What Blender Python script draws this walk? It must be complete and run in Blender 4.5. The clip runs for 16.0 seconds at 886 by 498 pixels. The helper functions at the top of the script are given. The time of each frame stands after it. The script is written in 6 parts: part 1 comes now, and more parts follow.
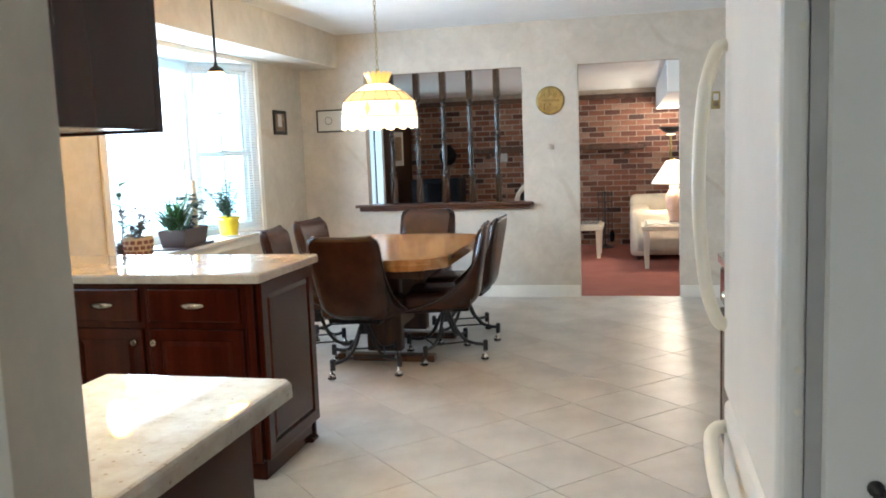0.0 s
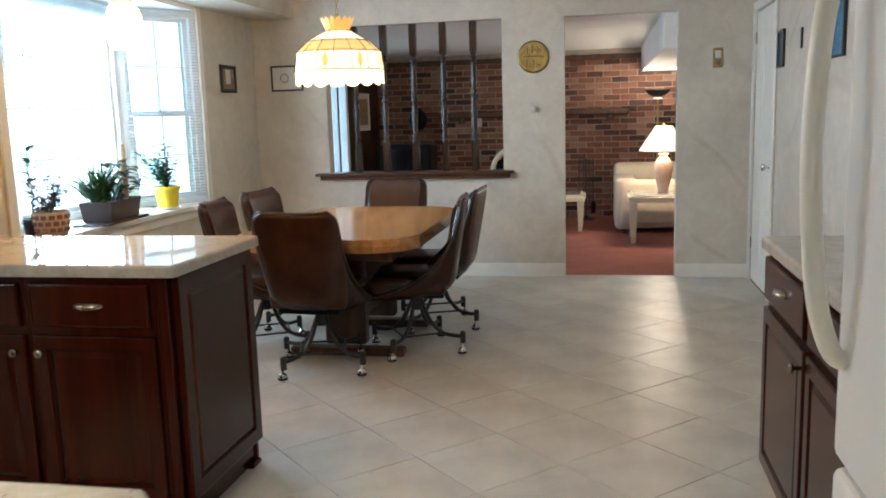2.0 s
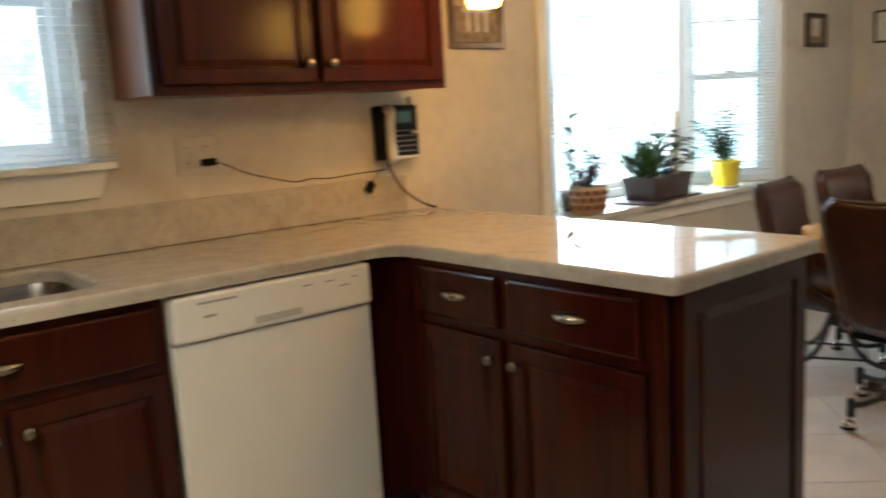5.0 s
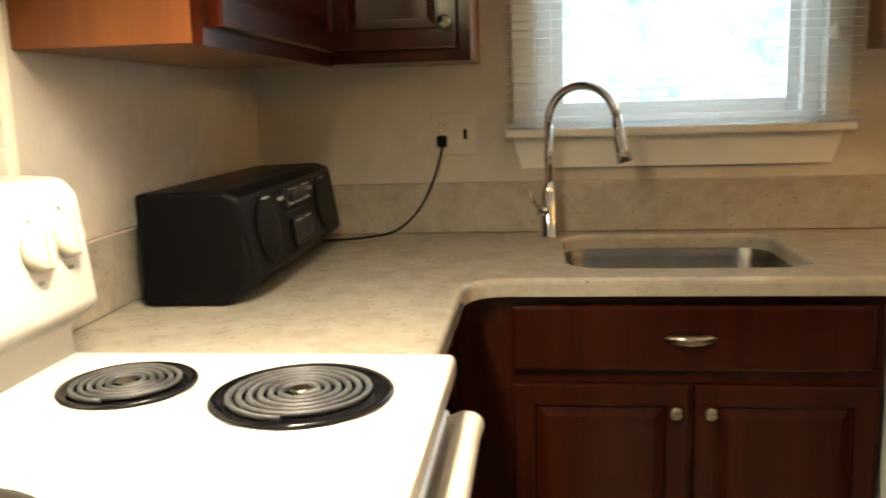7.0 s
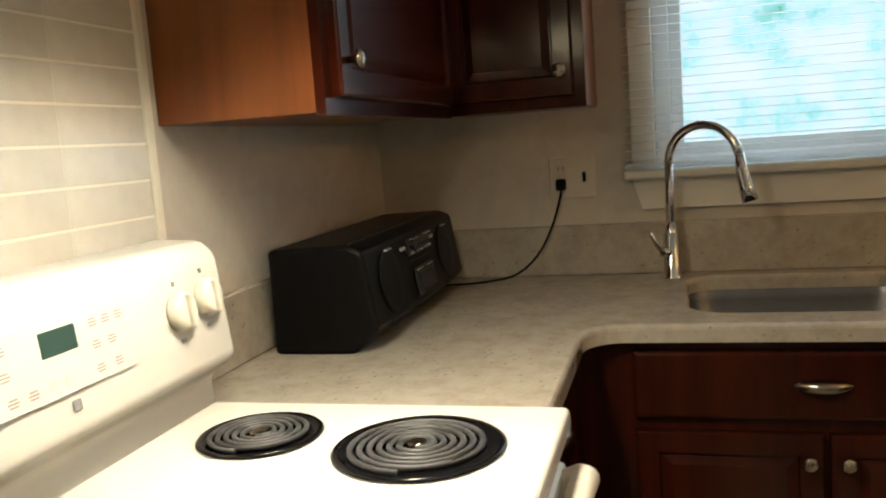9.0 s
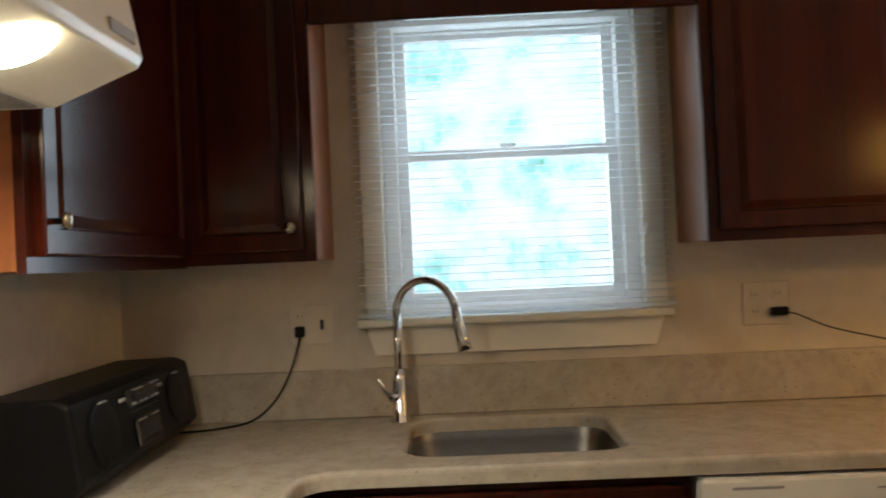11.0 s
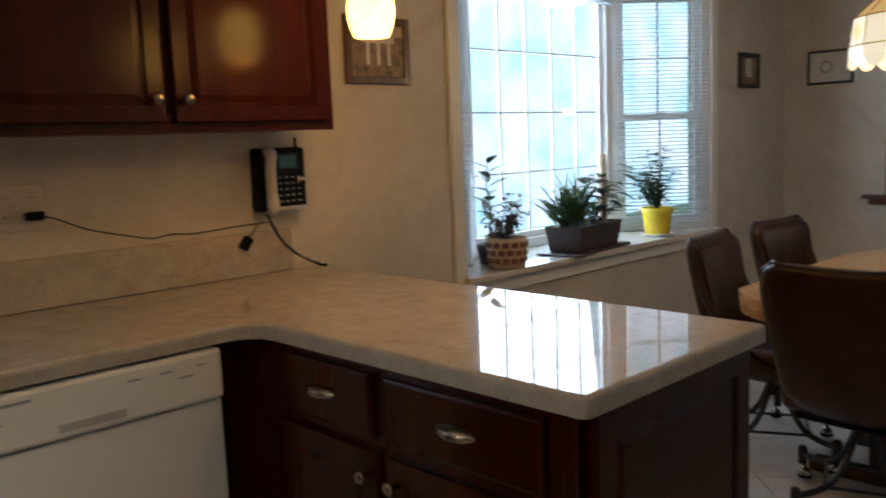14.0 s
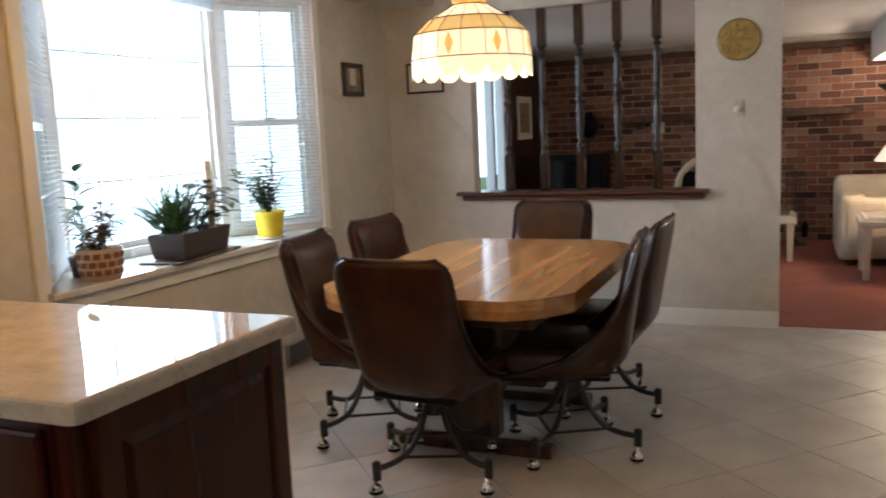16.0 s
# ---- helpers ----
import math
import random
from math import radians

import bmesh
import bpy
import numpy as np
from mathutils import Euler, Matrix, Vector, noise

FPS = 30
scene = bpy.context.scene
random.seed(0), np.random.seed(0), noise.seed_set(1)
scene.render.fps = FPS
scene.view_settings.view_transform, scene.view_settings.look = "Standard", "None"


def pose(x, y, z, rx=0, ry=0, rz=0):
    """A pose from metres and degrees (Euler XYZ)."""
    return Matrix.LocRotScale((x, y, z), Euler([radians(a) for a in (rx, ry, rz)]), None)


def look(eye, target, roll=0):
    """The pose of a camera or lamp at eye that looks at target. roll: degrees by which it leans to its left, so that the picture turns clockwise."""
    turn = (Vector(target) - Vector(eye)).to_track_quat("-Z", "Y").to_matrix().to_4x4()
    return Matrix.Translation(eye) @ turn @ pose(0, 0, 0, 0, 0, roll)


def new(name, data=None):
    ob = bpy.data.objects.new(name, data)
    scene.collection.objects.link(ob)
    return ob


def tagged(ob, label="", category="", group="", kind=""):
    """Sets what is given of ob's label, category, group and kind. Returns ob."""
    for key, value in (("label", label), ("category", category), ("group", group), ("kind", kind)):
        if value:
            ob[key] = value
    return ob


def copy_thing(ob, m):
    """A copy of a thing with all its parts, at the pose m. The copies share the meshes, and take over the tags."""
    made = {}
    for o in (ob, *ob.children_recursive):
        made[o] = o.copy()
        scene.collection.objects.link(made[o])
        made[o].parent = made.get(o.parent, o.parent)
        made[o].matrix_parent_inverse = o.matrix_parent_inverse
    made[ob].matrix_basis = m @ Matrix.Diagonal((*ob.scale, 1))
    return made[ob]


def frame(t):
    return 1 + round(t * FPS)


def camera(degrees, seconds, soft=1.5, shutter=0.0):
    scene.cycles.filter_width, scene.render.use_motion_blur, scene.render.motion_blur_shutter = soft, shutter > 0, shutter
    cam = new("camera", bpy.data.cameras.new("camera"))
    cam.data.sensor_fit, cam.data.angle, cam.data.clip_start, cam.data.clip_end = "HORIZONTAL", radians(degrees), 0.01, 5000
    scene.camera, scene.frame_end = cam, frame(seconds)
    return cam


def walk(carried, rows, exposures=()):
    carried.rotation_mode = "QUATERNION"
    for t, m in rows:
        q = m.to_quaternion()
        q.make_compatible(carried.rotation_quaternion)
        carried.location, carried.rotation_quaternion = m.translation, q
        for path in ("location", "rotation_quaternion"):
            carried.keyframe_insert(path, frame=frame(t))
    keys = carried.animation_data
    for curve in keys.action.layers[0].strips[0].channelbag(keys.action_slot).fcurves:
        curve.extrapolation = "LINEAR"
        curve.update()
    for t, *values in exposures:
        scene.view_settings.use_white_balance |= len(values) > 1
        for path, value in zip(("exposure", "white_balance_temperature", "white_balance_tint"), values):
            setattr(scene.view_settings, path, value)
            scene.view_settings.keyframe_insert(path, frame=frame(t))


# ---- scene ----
cam = camera(56.3, 16.0, soft=1.8, shutter=0.4)
PATH = [
    (0, (3.13, -0.621, 1.387), (2.68, 1.313, 1.151), -2.1),
    (0.5, (3.091, -0.471, 1.373), (2.66, 1.467, 1.133), -2.1),
    (1, (3.003, -0.291, 1.371), (2.624, 1.655, 1.109), -1.8),
    (1.5, (2.955, -0.115, 1.355), (2.598, 1.832, 1.07), -1.6),
    (2, (2.943, 0.133, 1.347), (2.567, 2.072, 1.031), -1.7),
    (2.5, (2.911, 0.353, 1.344), (2.541, 2.289, 1.008), -1.7),
    (3, (2.86, 0.635, 1.325), (2.466, 2.564, 0.973), -1.9),
    (3.2, (2.857, 0.685, 1.321), (2.43, 2.607, 0.967), -2.1),
    (5.3, (2.63, 0.984, 1.284), (0.955, 2.027, 0.957), -2.1),
    (5.5, (2.623, 0.976, 1.307), (0.86, 1.856, 0.965), -1.2),
    (6, (2.505, 1.089, 1.34), (0.576, 1.463, 0.967), -2.1),
    (6.5, (2.398, 1.057, 1.29), (0.427, 1.094, 0.953), -2.1),
    (7, (2.342, 1.036, 1.278), (0.385, 0.805, 0.933), -1.7),
    (7.5, (2.33, 1.021, 1.282), (0.406, 0.608, 0.927), -2.1),
    (8, (2.333, 1.008, 1.287), (0.432, 0.49, 0.946), -3.0),
    (8.2, (2.339, 1.009, 1.293), (0.446, 0.458, 0.961), -3.4),
    (10.3, (2.426, 1.207, 1.347), (0.45, 0.901, 1.325), -3.4),
    (10.5, (2.437, 1.215, 1.352), (0.451, 0.985, 1.351), -3.0),
    (11, (2.458, 1.248, 1.365), (0.458, 1.21, 1.394), -2.6),
    (11.5, (2.524, 1.3, 1.353), (0.533, 1.481, 1.401), -2.3),
    (12, (2.478, 1.324, 1.363), (0.577, 1.778, 1.381), -1.9),
    (12.1, (2.522, 1.331, 1.368), (0.588, 1.838, 1.372), -2.0),
    (12.5, (2.435, 1.333, 1.359), (0.575, 2.067, 1.319), -2.2),
    (13, (2.436, 1.342, 1.322), (0.686, 2.307, 1.226), -2.8),
    (13.5, (2.414, 1.348, 1.36), (0.826, 2.547, 1.151), -2.3),
    (14, (2.41, 1.395, 1.333), (0.989, 2.779, 1.075), -2.3),
    (14.5, (2.482, 1.422, 1.343), (1.224, 2.947, 1.040), -1.7),
    (15, (2.574, 1.456, 1.342), (1.474, 3.096, 1.032), -1.8),
    (15.5, (2.654, 1.487, 1.335), (1.712, 3.227, 1.038), -2.3),
    (16, (2.711, 1.496, 1.326), (1.937, 3.318, 1.045), -2.6),
]
# the clip's own exposure drifts as it turns from the windows to the dark corner and back
EXPOSURES = [
    (0.0, 0.7, 5050, 10), (1.0, 0.38, 5050, 10), (2.0, 0.15, 5150, 10), (3.0, 0.25, 5450, 10), (5.5, -0.05, 5800, 11), (6.0, 0.25, 6500, 11), (6.5, 0.33, 6600, 11),
    (7.0, -0.1, 6350, 11), (7.5, -0.65, 6250, 10), (8.2, -0.9, 5950, 9), (10.5, -0.6, 5900, 14), (12.0, -0.6, 5900, 15), (13.0, -1.35, 5500, 14),
    (14.0, -1.2, 5400, 16), (15.0, -0.45, 5500, 18), (16.0, -0.35, 5700, 19),
]
walk(cam, [(t, look(eye, target, roll)) for t, eye, target, roll in PATH], EXPOSURES)

# ---- world and light ----
sky_world = bpy.data.worlds.new("sky")
scene.world = sky_world
sky_world.use_nodes = True
wn = sky_world.node_tree
sky = wn.nodes.new("ShaderNodeTexSky")
sky.sky_type, sky.sun_disc = "NISHITA", False
sky.sun_elevation, sky.sun_rotation = radians(55), radians(120)
wn.links.new(sky.outputs[0], wn.nodes["Background"].inputs[0])
wn.nodes["Background"].inputs[1].default_value = 0.12


def lamp(name, kind, where, target, power, color, size=0.05, size_y=None):
    d = bpy.data.lights.new(name, kind)
    d.energy, d.color = power, color
    if kind == "AREA":
        d.shape, d.size, d.size_y = "RECTANGLE", size, size_y or size
    elif kind == "SUN":
        d.angle = size
    else:
        d.shadow_soft_size = size
    ob = new(name, d)
    ob.matrix_world = look(where, target)
    return ob


DAY = (0.93, 1.0, 1.0)
lamp("sun", "SUN", (8, -6, 14), (0, 0, 0), 4.5, (1.0, 0.95, 0.86), radians(0.6))
lamp("bay_skylight", "AREA", (-0.50, 4.88, 1.47), (2, 4.88, 1.2), 75, DAY, 1.1, 1.25)
lamp("sink_skylight", "AREA", (-0.22, 1.41, 1.66), (2, 1.41, 1.3), 10, DAY, 0.6, 0.8)
lamp("family_skylight", "AREA", (-0.25, 8.9, 1.1), (2, 9.0, 0.9), 8, DAY, 1.4, 1.7)
lamp("pendant_bulb", "POINT", (0.66, 2.865, 1.70), (0, 0, 0), 8, (1.0, 0.46, 0.09), 0.045)
lamp("pendant_bulb", "POINT", (1.29, 2.88, 1.70), (0, 0, 0), 8, (1.0, 0.46, 0.09), 0.045)
lamp("chandelier_bulb", "POINT", (1.398, 5.006, 1.71), (0, 0, 0), 14, (1.0, 0.72, 0.40), 0.05)
for x in (1.416, 1.664):
    hood_bulb = lamp("hood_bulb", "AREA", (x, 0.702, 1.642), (x, 0.75, 0.9), 9, (1.0, 0.84, 0.58), 0.11, 0.11)
    hood_bulb.data.spread = radians(150)
lamp("table_lamp_bulb", "POINT", (3.572, 9.0, 1.06), (0, 0, 0), 22, (1.0, 0.72, 0.42), 0.05)
lamp("torchiere_bulb", "POINT", (3.60, 10.45, 1.66), (0, 0, 0), 24, (1.0, 0.78, 0.50), 0.05)

# ---- materials ----


def material(name, color, rough=0.5, metal=0.0, spec=0.5, coat=0.0):
    m = bpy.data.materials.new(name)
    m.use_nodes = True
    b = m.node_tree.nodes["Principled BSDF"]
    b.inputs["Base Color"].default_value = (*color, 1)
    b.inputs["Roughness"].default_value = rough
    b.inputs["Metallic"].default_value = metal
    b.inputs["Specular IOR Level"].default_value = spec
    b.inputs["Coat Weight"].default_value = coat
    b.inputs["Coat Roughness"].default_value = 0.12
    return m


def coords(m, scale=(1, 1, 1)):
    t = m.node_tree
    c, mp = t.nodes.new("ShaderNodeTexCoord"), t.nodes.new("ShaderNodeMapping")
    mp.inputs["Scale"].default_value = scale
    t.links.new(c.outputs["Object"], mp.inputs["Vector"])
    return mp.outputs[0]


def noise_tex(m, vec, scale, detail=4, rough=0.6, distort=0.0):
    n = m.node_tree.nodes.new("ShaderNodeTexNoise")
    n.inputs["Scale"].default_value = scale
    n.inputs["Detail"].default_value = detail
    n.inputs["Roughness"].default_value = rough
    n.inputs["Distortion"].default_value = distort
    m.node_tree.links.new(vec, n.inputs["Vector"])
    return n.outputs["Fac"]


def ramp(m, fac, stops):
    r = m.node_tree.nodes.new("ShaderNodeValToRGB")
    while len(r.color_ramp.elements) < len(stops):
        r.color_ramp.elements.new(0.5)
    for e, (p, c) in zip(r.color_ramp.elements, stops):
        e.position, e.color = p, (*c, 1)
    m.node_tree.links.new(fac, r.inputs[0])
    return r.outputs[0]


def mixed(m, fac, a, b, how="MIX"):
    x = m.node_tree.nodes.new("ShaderNodeMix")
    x.data_type, x.blend_type = "RGBA", how
    if isinstance(fac, float):
        x.inputs[0].default_value = fac
    else:
        m.node_tree.links.new(fac, x.inputs[0])
    for slot, v in ((6, a), (7, b)):
        if isinstance(v, tuple):
            x.inputs[slot].default_value = (*v, 1)
        else:
            m.node_tree.links.new(v, x.inputs[slot])
    return x.outputs[2]


def paint(m, out, slot="Base Color"):
    m.node_tree.links.new(out, m.node_tree.nodes["Principled BSDF"].inputs[slot])


def relief(m, fac, strength=0.1, distance=0.01):
    b = m.node_tree.nodes.new("ShaderNodeBump")
    b.inputs["Strength"].default_value = strength
    b.inputs["Distance"].default_value = distance
    m.node_tree.links.new(fac, b.inputs["Height"])
    paint(m, b.outputs[0], "Normal")


def per_piece(m, island=False):
    n = m.node_tree.nodes.new("ShaderNodeNewGeometry" if island else "ShaderNodeObjectInfo")
    return n.outputs["Random Per Island" if island else "Random"]


def mottled(name, color, rough=0.5, scale=6.0, vary=0.12, bump=0.0, bump_scale=120.0, metal=0.0, coat=0.0, spec=0.5):
    """Paint, plastic or cloth with soft broad stains and fine relief."""
    m = material(name, color, rough, metal, spec, coat)
    v = coords(m)
    lo = tuple(c * (1 - vary) for c in color)
    hi = tuple(min(1, c * (1 + vary * 0.7)) for c in color)
    paint(m, ramp(m, noise_tex(m, v, scale), [(0.3, lo), (0.7, hi)]))
    if bump:
        relief(m, noise_tex(m, v, bump_scale, 3), bump, 0.004)
    return m


def wood(name, dark, mid, light, along=(1, 1, 0.06), rough=0.3, coat=0.3, scale=22.0, spec=0.40):
    m = material(name, mid, rough, 0, spec, coat)
    v = coords(m, along)
    g = ramp(m, noise_tex(m, v, scale, 6, 0.6, 0.6), [(0.3, dark), (0.5, mid), (0.72, light)])
    broad = noise_tex(m, coords(m), 2.2, 3)
    paint(m, mixed(m, ramp(m, broad, [(0.3, (0, 0, 0)), (0.8, (0.35, 0.35, 0.35))]), g, dark))
    relief(m, noise_tex(m, v, scale * 4, 3), 0.06, 0.002)
    return m


def wallpaper(name, base, vein):
    m = material(name, base, 0.62, 0, 0.35)
    v = coords(m)
    cloud = ramp(m, noise_tex(m, v, 2.4, 5, 0.6, 0.5), [(0.28, tuple(c * 0.86 for c in base)), (0.7, tuple(min(1, c * 1.06) for c in base))])
    wv = m.node_tree.nodes.new("ShaderNodeTexWave")
    mp = m.node_tree.nodes.new("ShaderNodeMapping")
    mp.inputs["Rotation"].default_value = (0.7, 0.75, 0.5)
    m.node_tree.links.new(v, mp.inputs[0])
    m.node_tree.links.new(mp.outputs[0], wv.inputs["Vector"])
    wv.inputs["Scale"].default_value, wv.inputs["Distortion"].default_value = 0.5, 14
    wv.inputs["Detail"].default_value, wv.inputs["Detail Scale"].default_value = 3, 0.6
    line = ramp(m, wv.outputs["Fac"], [(0.972, (0, 0, 0)), (0.998, (0.34, 0.34, 0.34))])
    where = ramp(m, noise_tex(m, v, 1.7, 2, 0.5), [(0.47, (0, 0, 0)), (0.60, (1, 1, 1))])
    line = mixed(m, 1.0, line, where, "MULTIPLY")
    fine = ramp(m, noise_tex(m, v, 11, 6, 0.65, 0.8), [(0.3, (0.88, 0.87, 0.85)), (0.68, (1, 1, 1))])
    paint(m, mixed(m, 1.0, mixed(m, line, cloud, vein), fine, "MULTIPLY"))
    relief(m, noise_tex(m, v, 260, 3), 0.05, 0.002)
    return m


WALL = wallpaper("marbled_wallpaper", (0.62, 0.572, 0.49), (0.42, 0.33, 0.23))
CEIL = mottled("ceiling_paint", (0.83, 0.83, 0.81), 0.8, 5, 0.03, 0.06, 180)
TRIM = mottled("white_trim_paint", (0.76, 0.74, 0.67), 0.35, 7, 0.05)
VINYL = mottled("white_vinyl", (0.82, 0.83, 0.83), 0.35, 7, 0.03)
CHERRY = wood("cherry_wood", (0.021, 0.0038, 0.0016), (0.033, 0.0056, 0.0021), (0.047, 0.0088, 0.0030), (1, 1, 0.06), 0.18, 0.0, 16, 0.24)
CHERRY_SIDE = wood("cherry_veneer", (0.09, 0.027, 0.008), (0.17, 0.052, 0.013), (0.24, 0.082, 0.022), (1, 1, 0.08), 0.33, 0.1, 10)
TOEKICK = mottled("dark_toe_kick", (0.03, 0.012, 0.010), 0.6)
QUARTZ = material("quartz_counter", (0.62, 0.57, 0.47), 0.035, 0, 0.5)
v = coords(QUARTZ)
qa = ramp(QUARTZ, noise_tex(QUARTZ, v, 16, 8, 0.75, 0.2), [(0.28, (0.32, 0.28, 0.225)), (0.5, (0.42, 0.38, 0.315)), (0.72, (0.49, 0.455, 0.385))])
vor = QUARTZ.node_tree.nodes.new("ShaderNodeTexVoronoi")
vor.inputs["Scale"].default_value = 48
QUARTZ.node_tree.links.new(v, vor.inputs["Vector"])
spot = ramp(QUARTZ, vor.outputs["Distance"], [(0.10, (0.85, 0.85, 0.85)), (0.19, (0, 0, 0))])
patch = ramp(QUARTZ, noise_tex(QUARTZ, v, 6, 2), [(0.42, (0, 0, 0)), (0.55, (1, 1, 1))])
paint(QUARTZ, mixed(QUARTZ, mixed(QUARTZ, 1.0, spot, patch, "MULTIPLY"), qa, (0.24, 0.17, 0.11)))
ENAMEL = mottled("white_enamel", (0.84, 0.82, 0.74), 0.18, 5, 0.03)
DISHWHITE = mottled("dishwasher_white", (0.72, 0.71, 0.66), 0.35, 5, 0.03)
FRIDGE = mottled("pebbled_white_enamel", (0.76, 0.75, 0.70), 0.28, 4, 0.04, 0.25, 420)
CREAMPLASTIC = mottled("cream_plastic", (0.80, 0.76, 0.64), 0.35, 8, 0.05)
PLATE = mottled("beige_wall_plate", (0.60, 0.55, 0.46), 0.4, 12, 0.08)
PALEPRINT = mottled("pale_grey_print", (0.45, 0.40, 0.37), 0.6)
GREYPRINT = mottled("grey_print", (0.30, 0.30, 0.30), 0.6)
BLACK = mottled("black_plastic", (0.0035, 0.0035, 0.004), 0.38, 30, 0.3, 0.04, 300, spec=0.10)
BLACKGLOSS = mottled("black_gloss", (0.006, 0.006, 0.007), 0.12, 30, 0.2, spec=0.3)
GREYPLASTIC = mottled("grey_plastic", (0.016, 0.016, 0.018), 0.4, 30, 0.2, spec=0.25)
SILVER = mottled("silver_plastic", (0.56, 0.55, 0.53), 0.35, 20, 0.1)
COIL = mottled("burner_coil", (0.085, 0.085, 0.09), 0.5, 60, 0.3, metal=0.3)
CHROME = mottled("chrome", (0.72, 0.72, 0.72), 0.08, 30, 0.05, metal=1.0)
STEEL = mottled("brushed_steel", (0.27, 0.265, 0.26), 0.27, 40, 0.10, 0.05, 400, metal=1.0)
NICKEL = mottled("brushed_nickel", (0.34, 0.30, 0.23), 0.25, 40, 0.1, metal=1.0)
BRASS = mottled("antique_brass", (0.38, 0.30, 0.12), 0.28, 30, 0.35, 0.1, 60, metal=1.0)
LEAD = mottled("dark_lead_came", (0.09, 0.06, 0.03), 0.4, 40, 0.2, metal=0.5)
IRON = mottled("black_iron", (0.016, 0.016, 0.018), 0.35, 40, 0.25)
LEATHER = mottled("brown_vinyl_leather", (0.037, 0.0145, 0.0090), 0.26, 5, 0.45, 0.10, 260, coat=0.0, spec=0.34)
PIPING = mottled("dark_piping", (0.025, 0.012, 0.009), 0.3)
OAKDARK = wood("dark_oak", (0.035, 0.016, 0.008), (0.075, 0.034, 0.016), (0.12, 0.056, 0.026), (1, 1, 0.08), 0.35, 0.2)
BALUSTER = wood("dark_stained_baluster", (0.012, 0.006, 0.003), (0.026, 0.012, 0.006), (0.045, 0.021, 0.010), (1, 1, 0.08), 0.25, 0.3)
OAKSILL = wood("walnut_sill", (0.035, 0.014, 0.008), (0.085, 0.032, 0.016), (0.13, 0.052, 0.026), (0.08, 1, 1), 0.3, 0.3)
PANELLING = wood("brown_panelling", (0.020, 0.009, 0.005), (0.04, 0.018, 0.009), (0.06, 0.028, 0.014), (1, 1, 0.06), 0.5, 0.0, 9)
PLANK = wood("butcher_block", (0.32, 0.15, 0.045), (0.50, 0.28, 0.105), (0.63, 0.41, 0.19), (1, 0.07, 1), 0.20, 0.35, 12)
pn = PLANK.node_tree.nodes["Principled BSDF"].inputs["Base Color"].links[0].from_socket
paint(PLANK, mixed(PLANK, 0.75, pn, ramp(PLANK, per_piece(PLANK), [(0.0, (0.60, 0.50, 0.42)), (0.5, (0.88, 0.83, 0.76)), (1.0, (1, 1, 1))]), "MULTIPLY"))
TILE = material("floor_tile", (0.52, 0.49, 0.43), 0.24, 0, 0.5)
v = coords(TILE)
tl = ramp(TILE, noise_tex(TILE, v, 3.0, 5, 0.6, 0.4), [(0.25, (0.43, 0.405, 0.36)), (0.5, (0.56, 0.53, 0.475)), (0.75, (0.64, 0.615, 0.555))])
paint(TILE, mixed(TILE, 0.8, tl, ramp(TILE, per_piece(TILE), [(0, (0.92, 0.915, 0.91)), (1, (1, 1, 1))]), "MULTIPLY"))
paint(TILE, ramp(TILE, noise_tex(TILE, v, 14, 4), [(0.3, (0.32, 0.32, 0.32)), (0.75, (0.46, 0.46, 0.46))]), "Roughness")
relief(TILE, noise_tex(TILE, v, 26, 3), 0.02, 0.003)
GROUT = mottled("grout", (0.24, 0.22, 0.185), 0.8, 12, 0.2, 0.2)
BACKTILE = mottled("cream_wall_tile", (0.66, 0.63, 0.55), 0.25, 9, 0.10)
CARPET = mottled("rose_carpet", (0.34, 0.135, 0.105), 0.95, 3, 0.14, 0.6, 320, spec=0.1)
BRICK = material("brick", (0.25, 0.13, 0.09), 0.85, 0, 0.2)
v = coords(BRICK)
bc = ramp(BRICK, per_piece(BRICK, True), [(0, (0.055, 0.030, 0.026)), (0.14, (0.12, 0.050, 0.034)), (0.35, (0.20, 0.085, 0.052)), (0.6, (0.28, 0.125, 0.075)), (0.85, (0.34, 0.175, 0.11)), (1, (0.40, 0.24, 0.17))])
paint(BRICK, mixed(BRICK, 0.6, bc, ramp(BRICK, noise_tex(BRICK, v, 30, 5), [(0.3, (0.45, 0.42, 0.40)), (0.7, (1, 1, 1))]), "MULTIPLY"))
relief(BRICK, noise_tex(BRICK, v, 90, 4), 0.5, 0.006)
BRICKP = BRICK.copy()
BRICKP.name = "brick_single"
t = BRICKP.node_tree
oi = t.nodes.new("ShaderNodeObjectInfo")
for n in t.nodes:
    if n.bl_idname == "ShaderNodeNewGeometry":
        for l in list(n.outputs["Random Per Island"].links):
            t.links.new(oi.outputs["Random"], l.to_socket)
MORTAR = mottled("mortar", (0.36, 0.30, 0.24), 0.9, 14, 0.2, 0.4, 200)
SOFA = mottled("cream_upholstery", (0.62, 0.55, 0.43), 0.85, 9, 0.08, 0.3, 300, spec=0.2)
CREAMPAINT = mottled("cream_lacquer", (0.74, 0.70, 0.58), 0.3, 9, 0.05)
CERAMIC = mottled("peach_ceramic", (0.66, 0.45, 0.34), 0.15, 11, 0.14)
PAPER = mottled("paper_mat", (0.62, 0.60, 0.55), 0.7, 9, 0.06)
SEPIA = mottled("sepia_print", (0.24, 0.17, 0.10), 0.5, 26, 0.6)
FRAMEWOOD = wood("picture_frame_wood", (0.04, 0.025, 0.015), (0.10, 0.06, 0.03), (0.16, 0.10, 0.05))
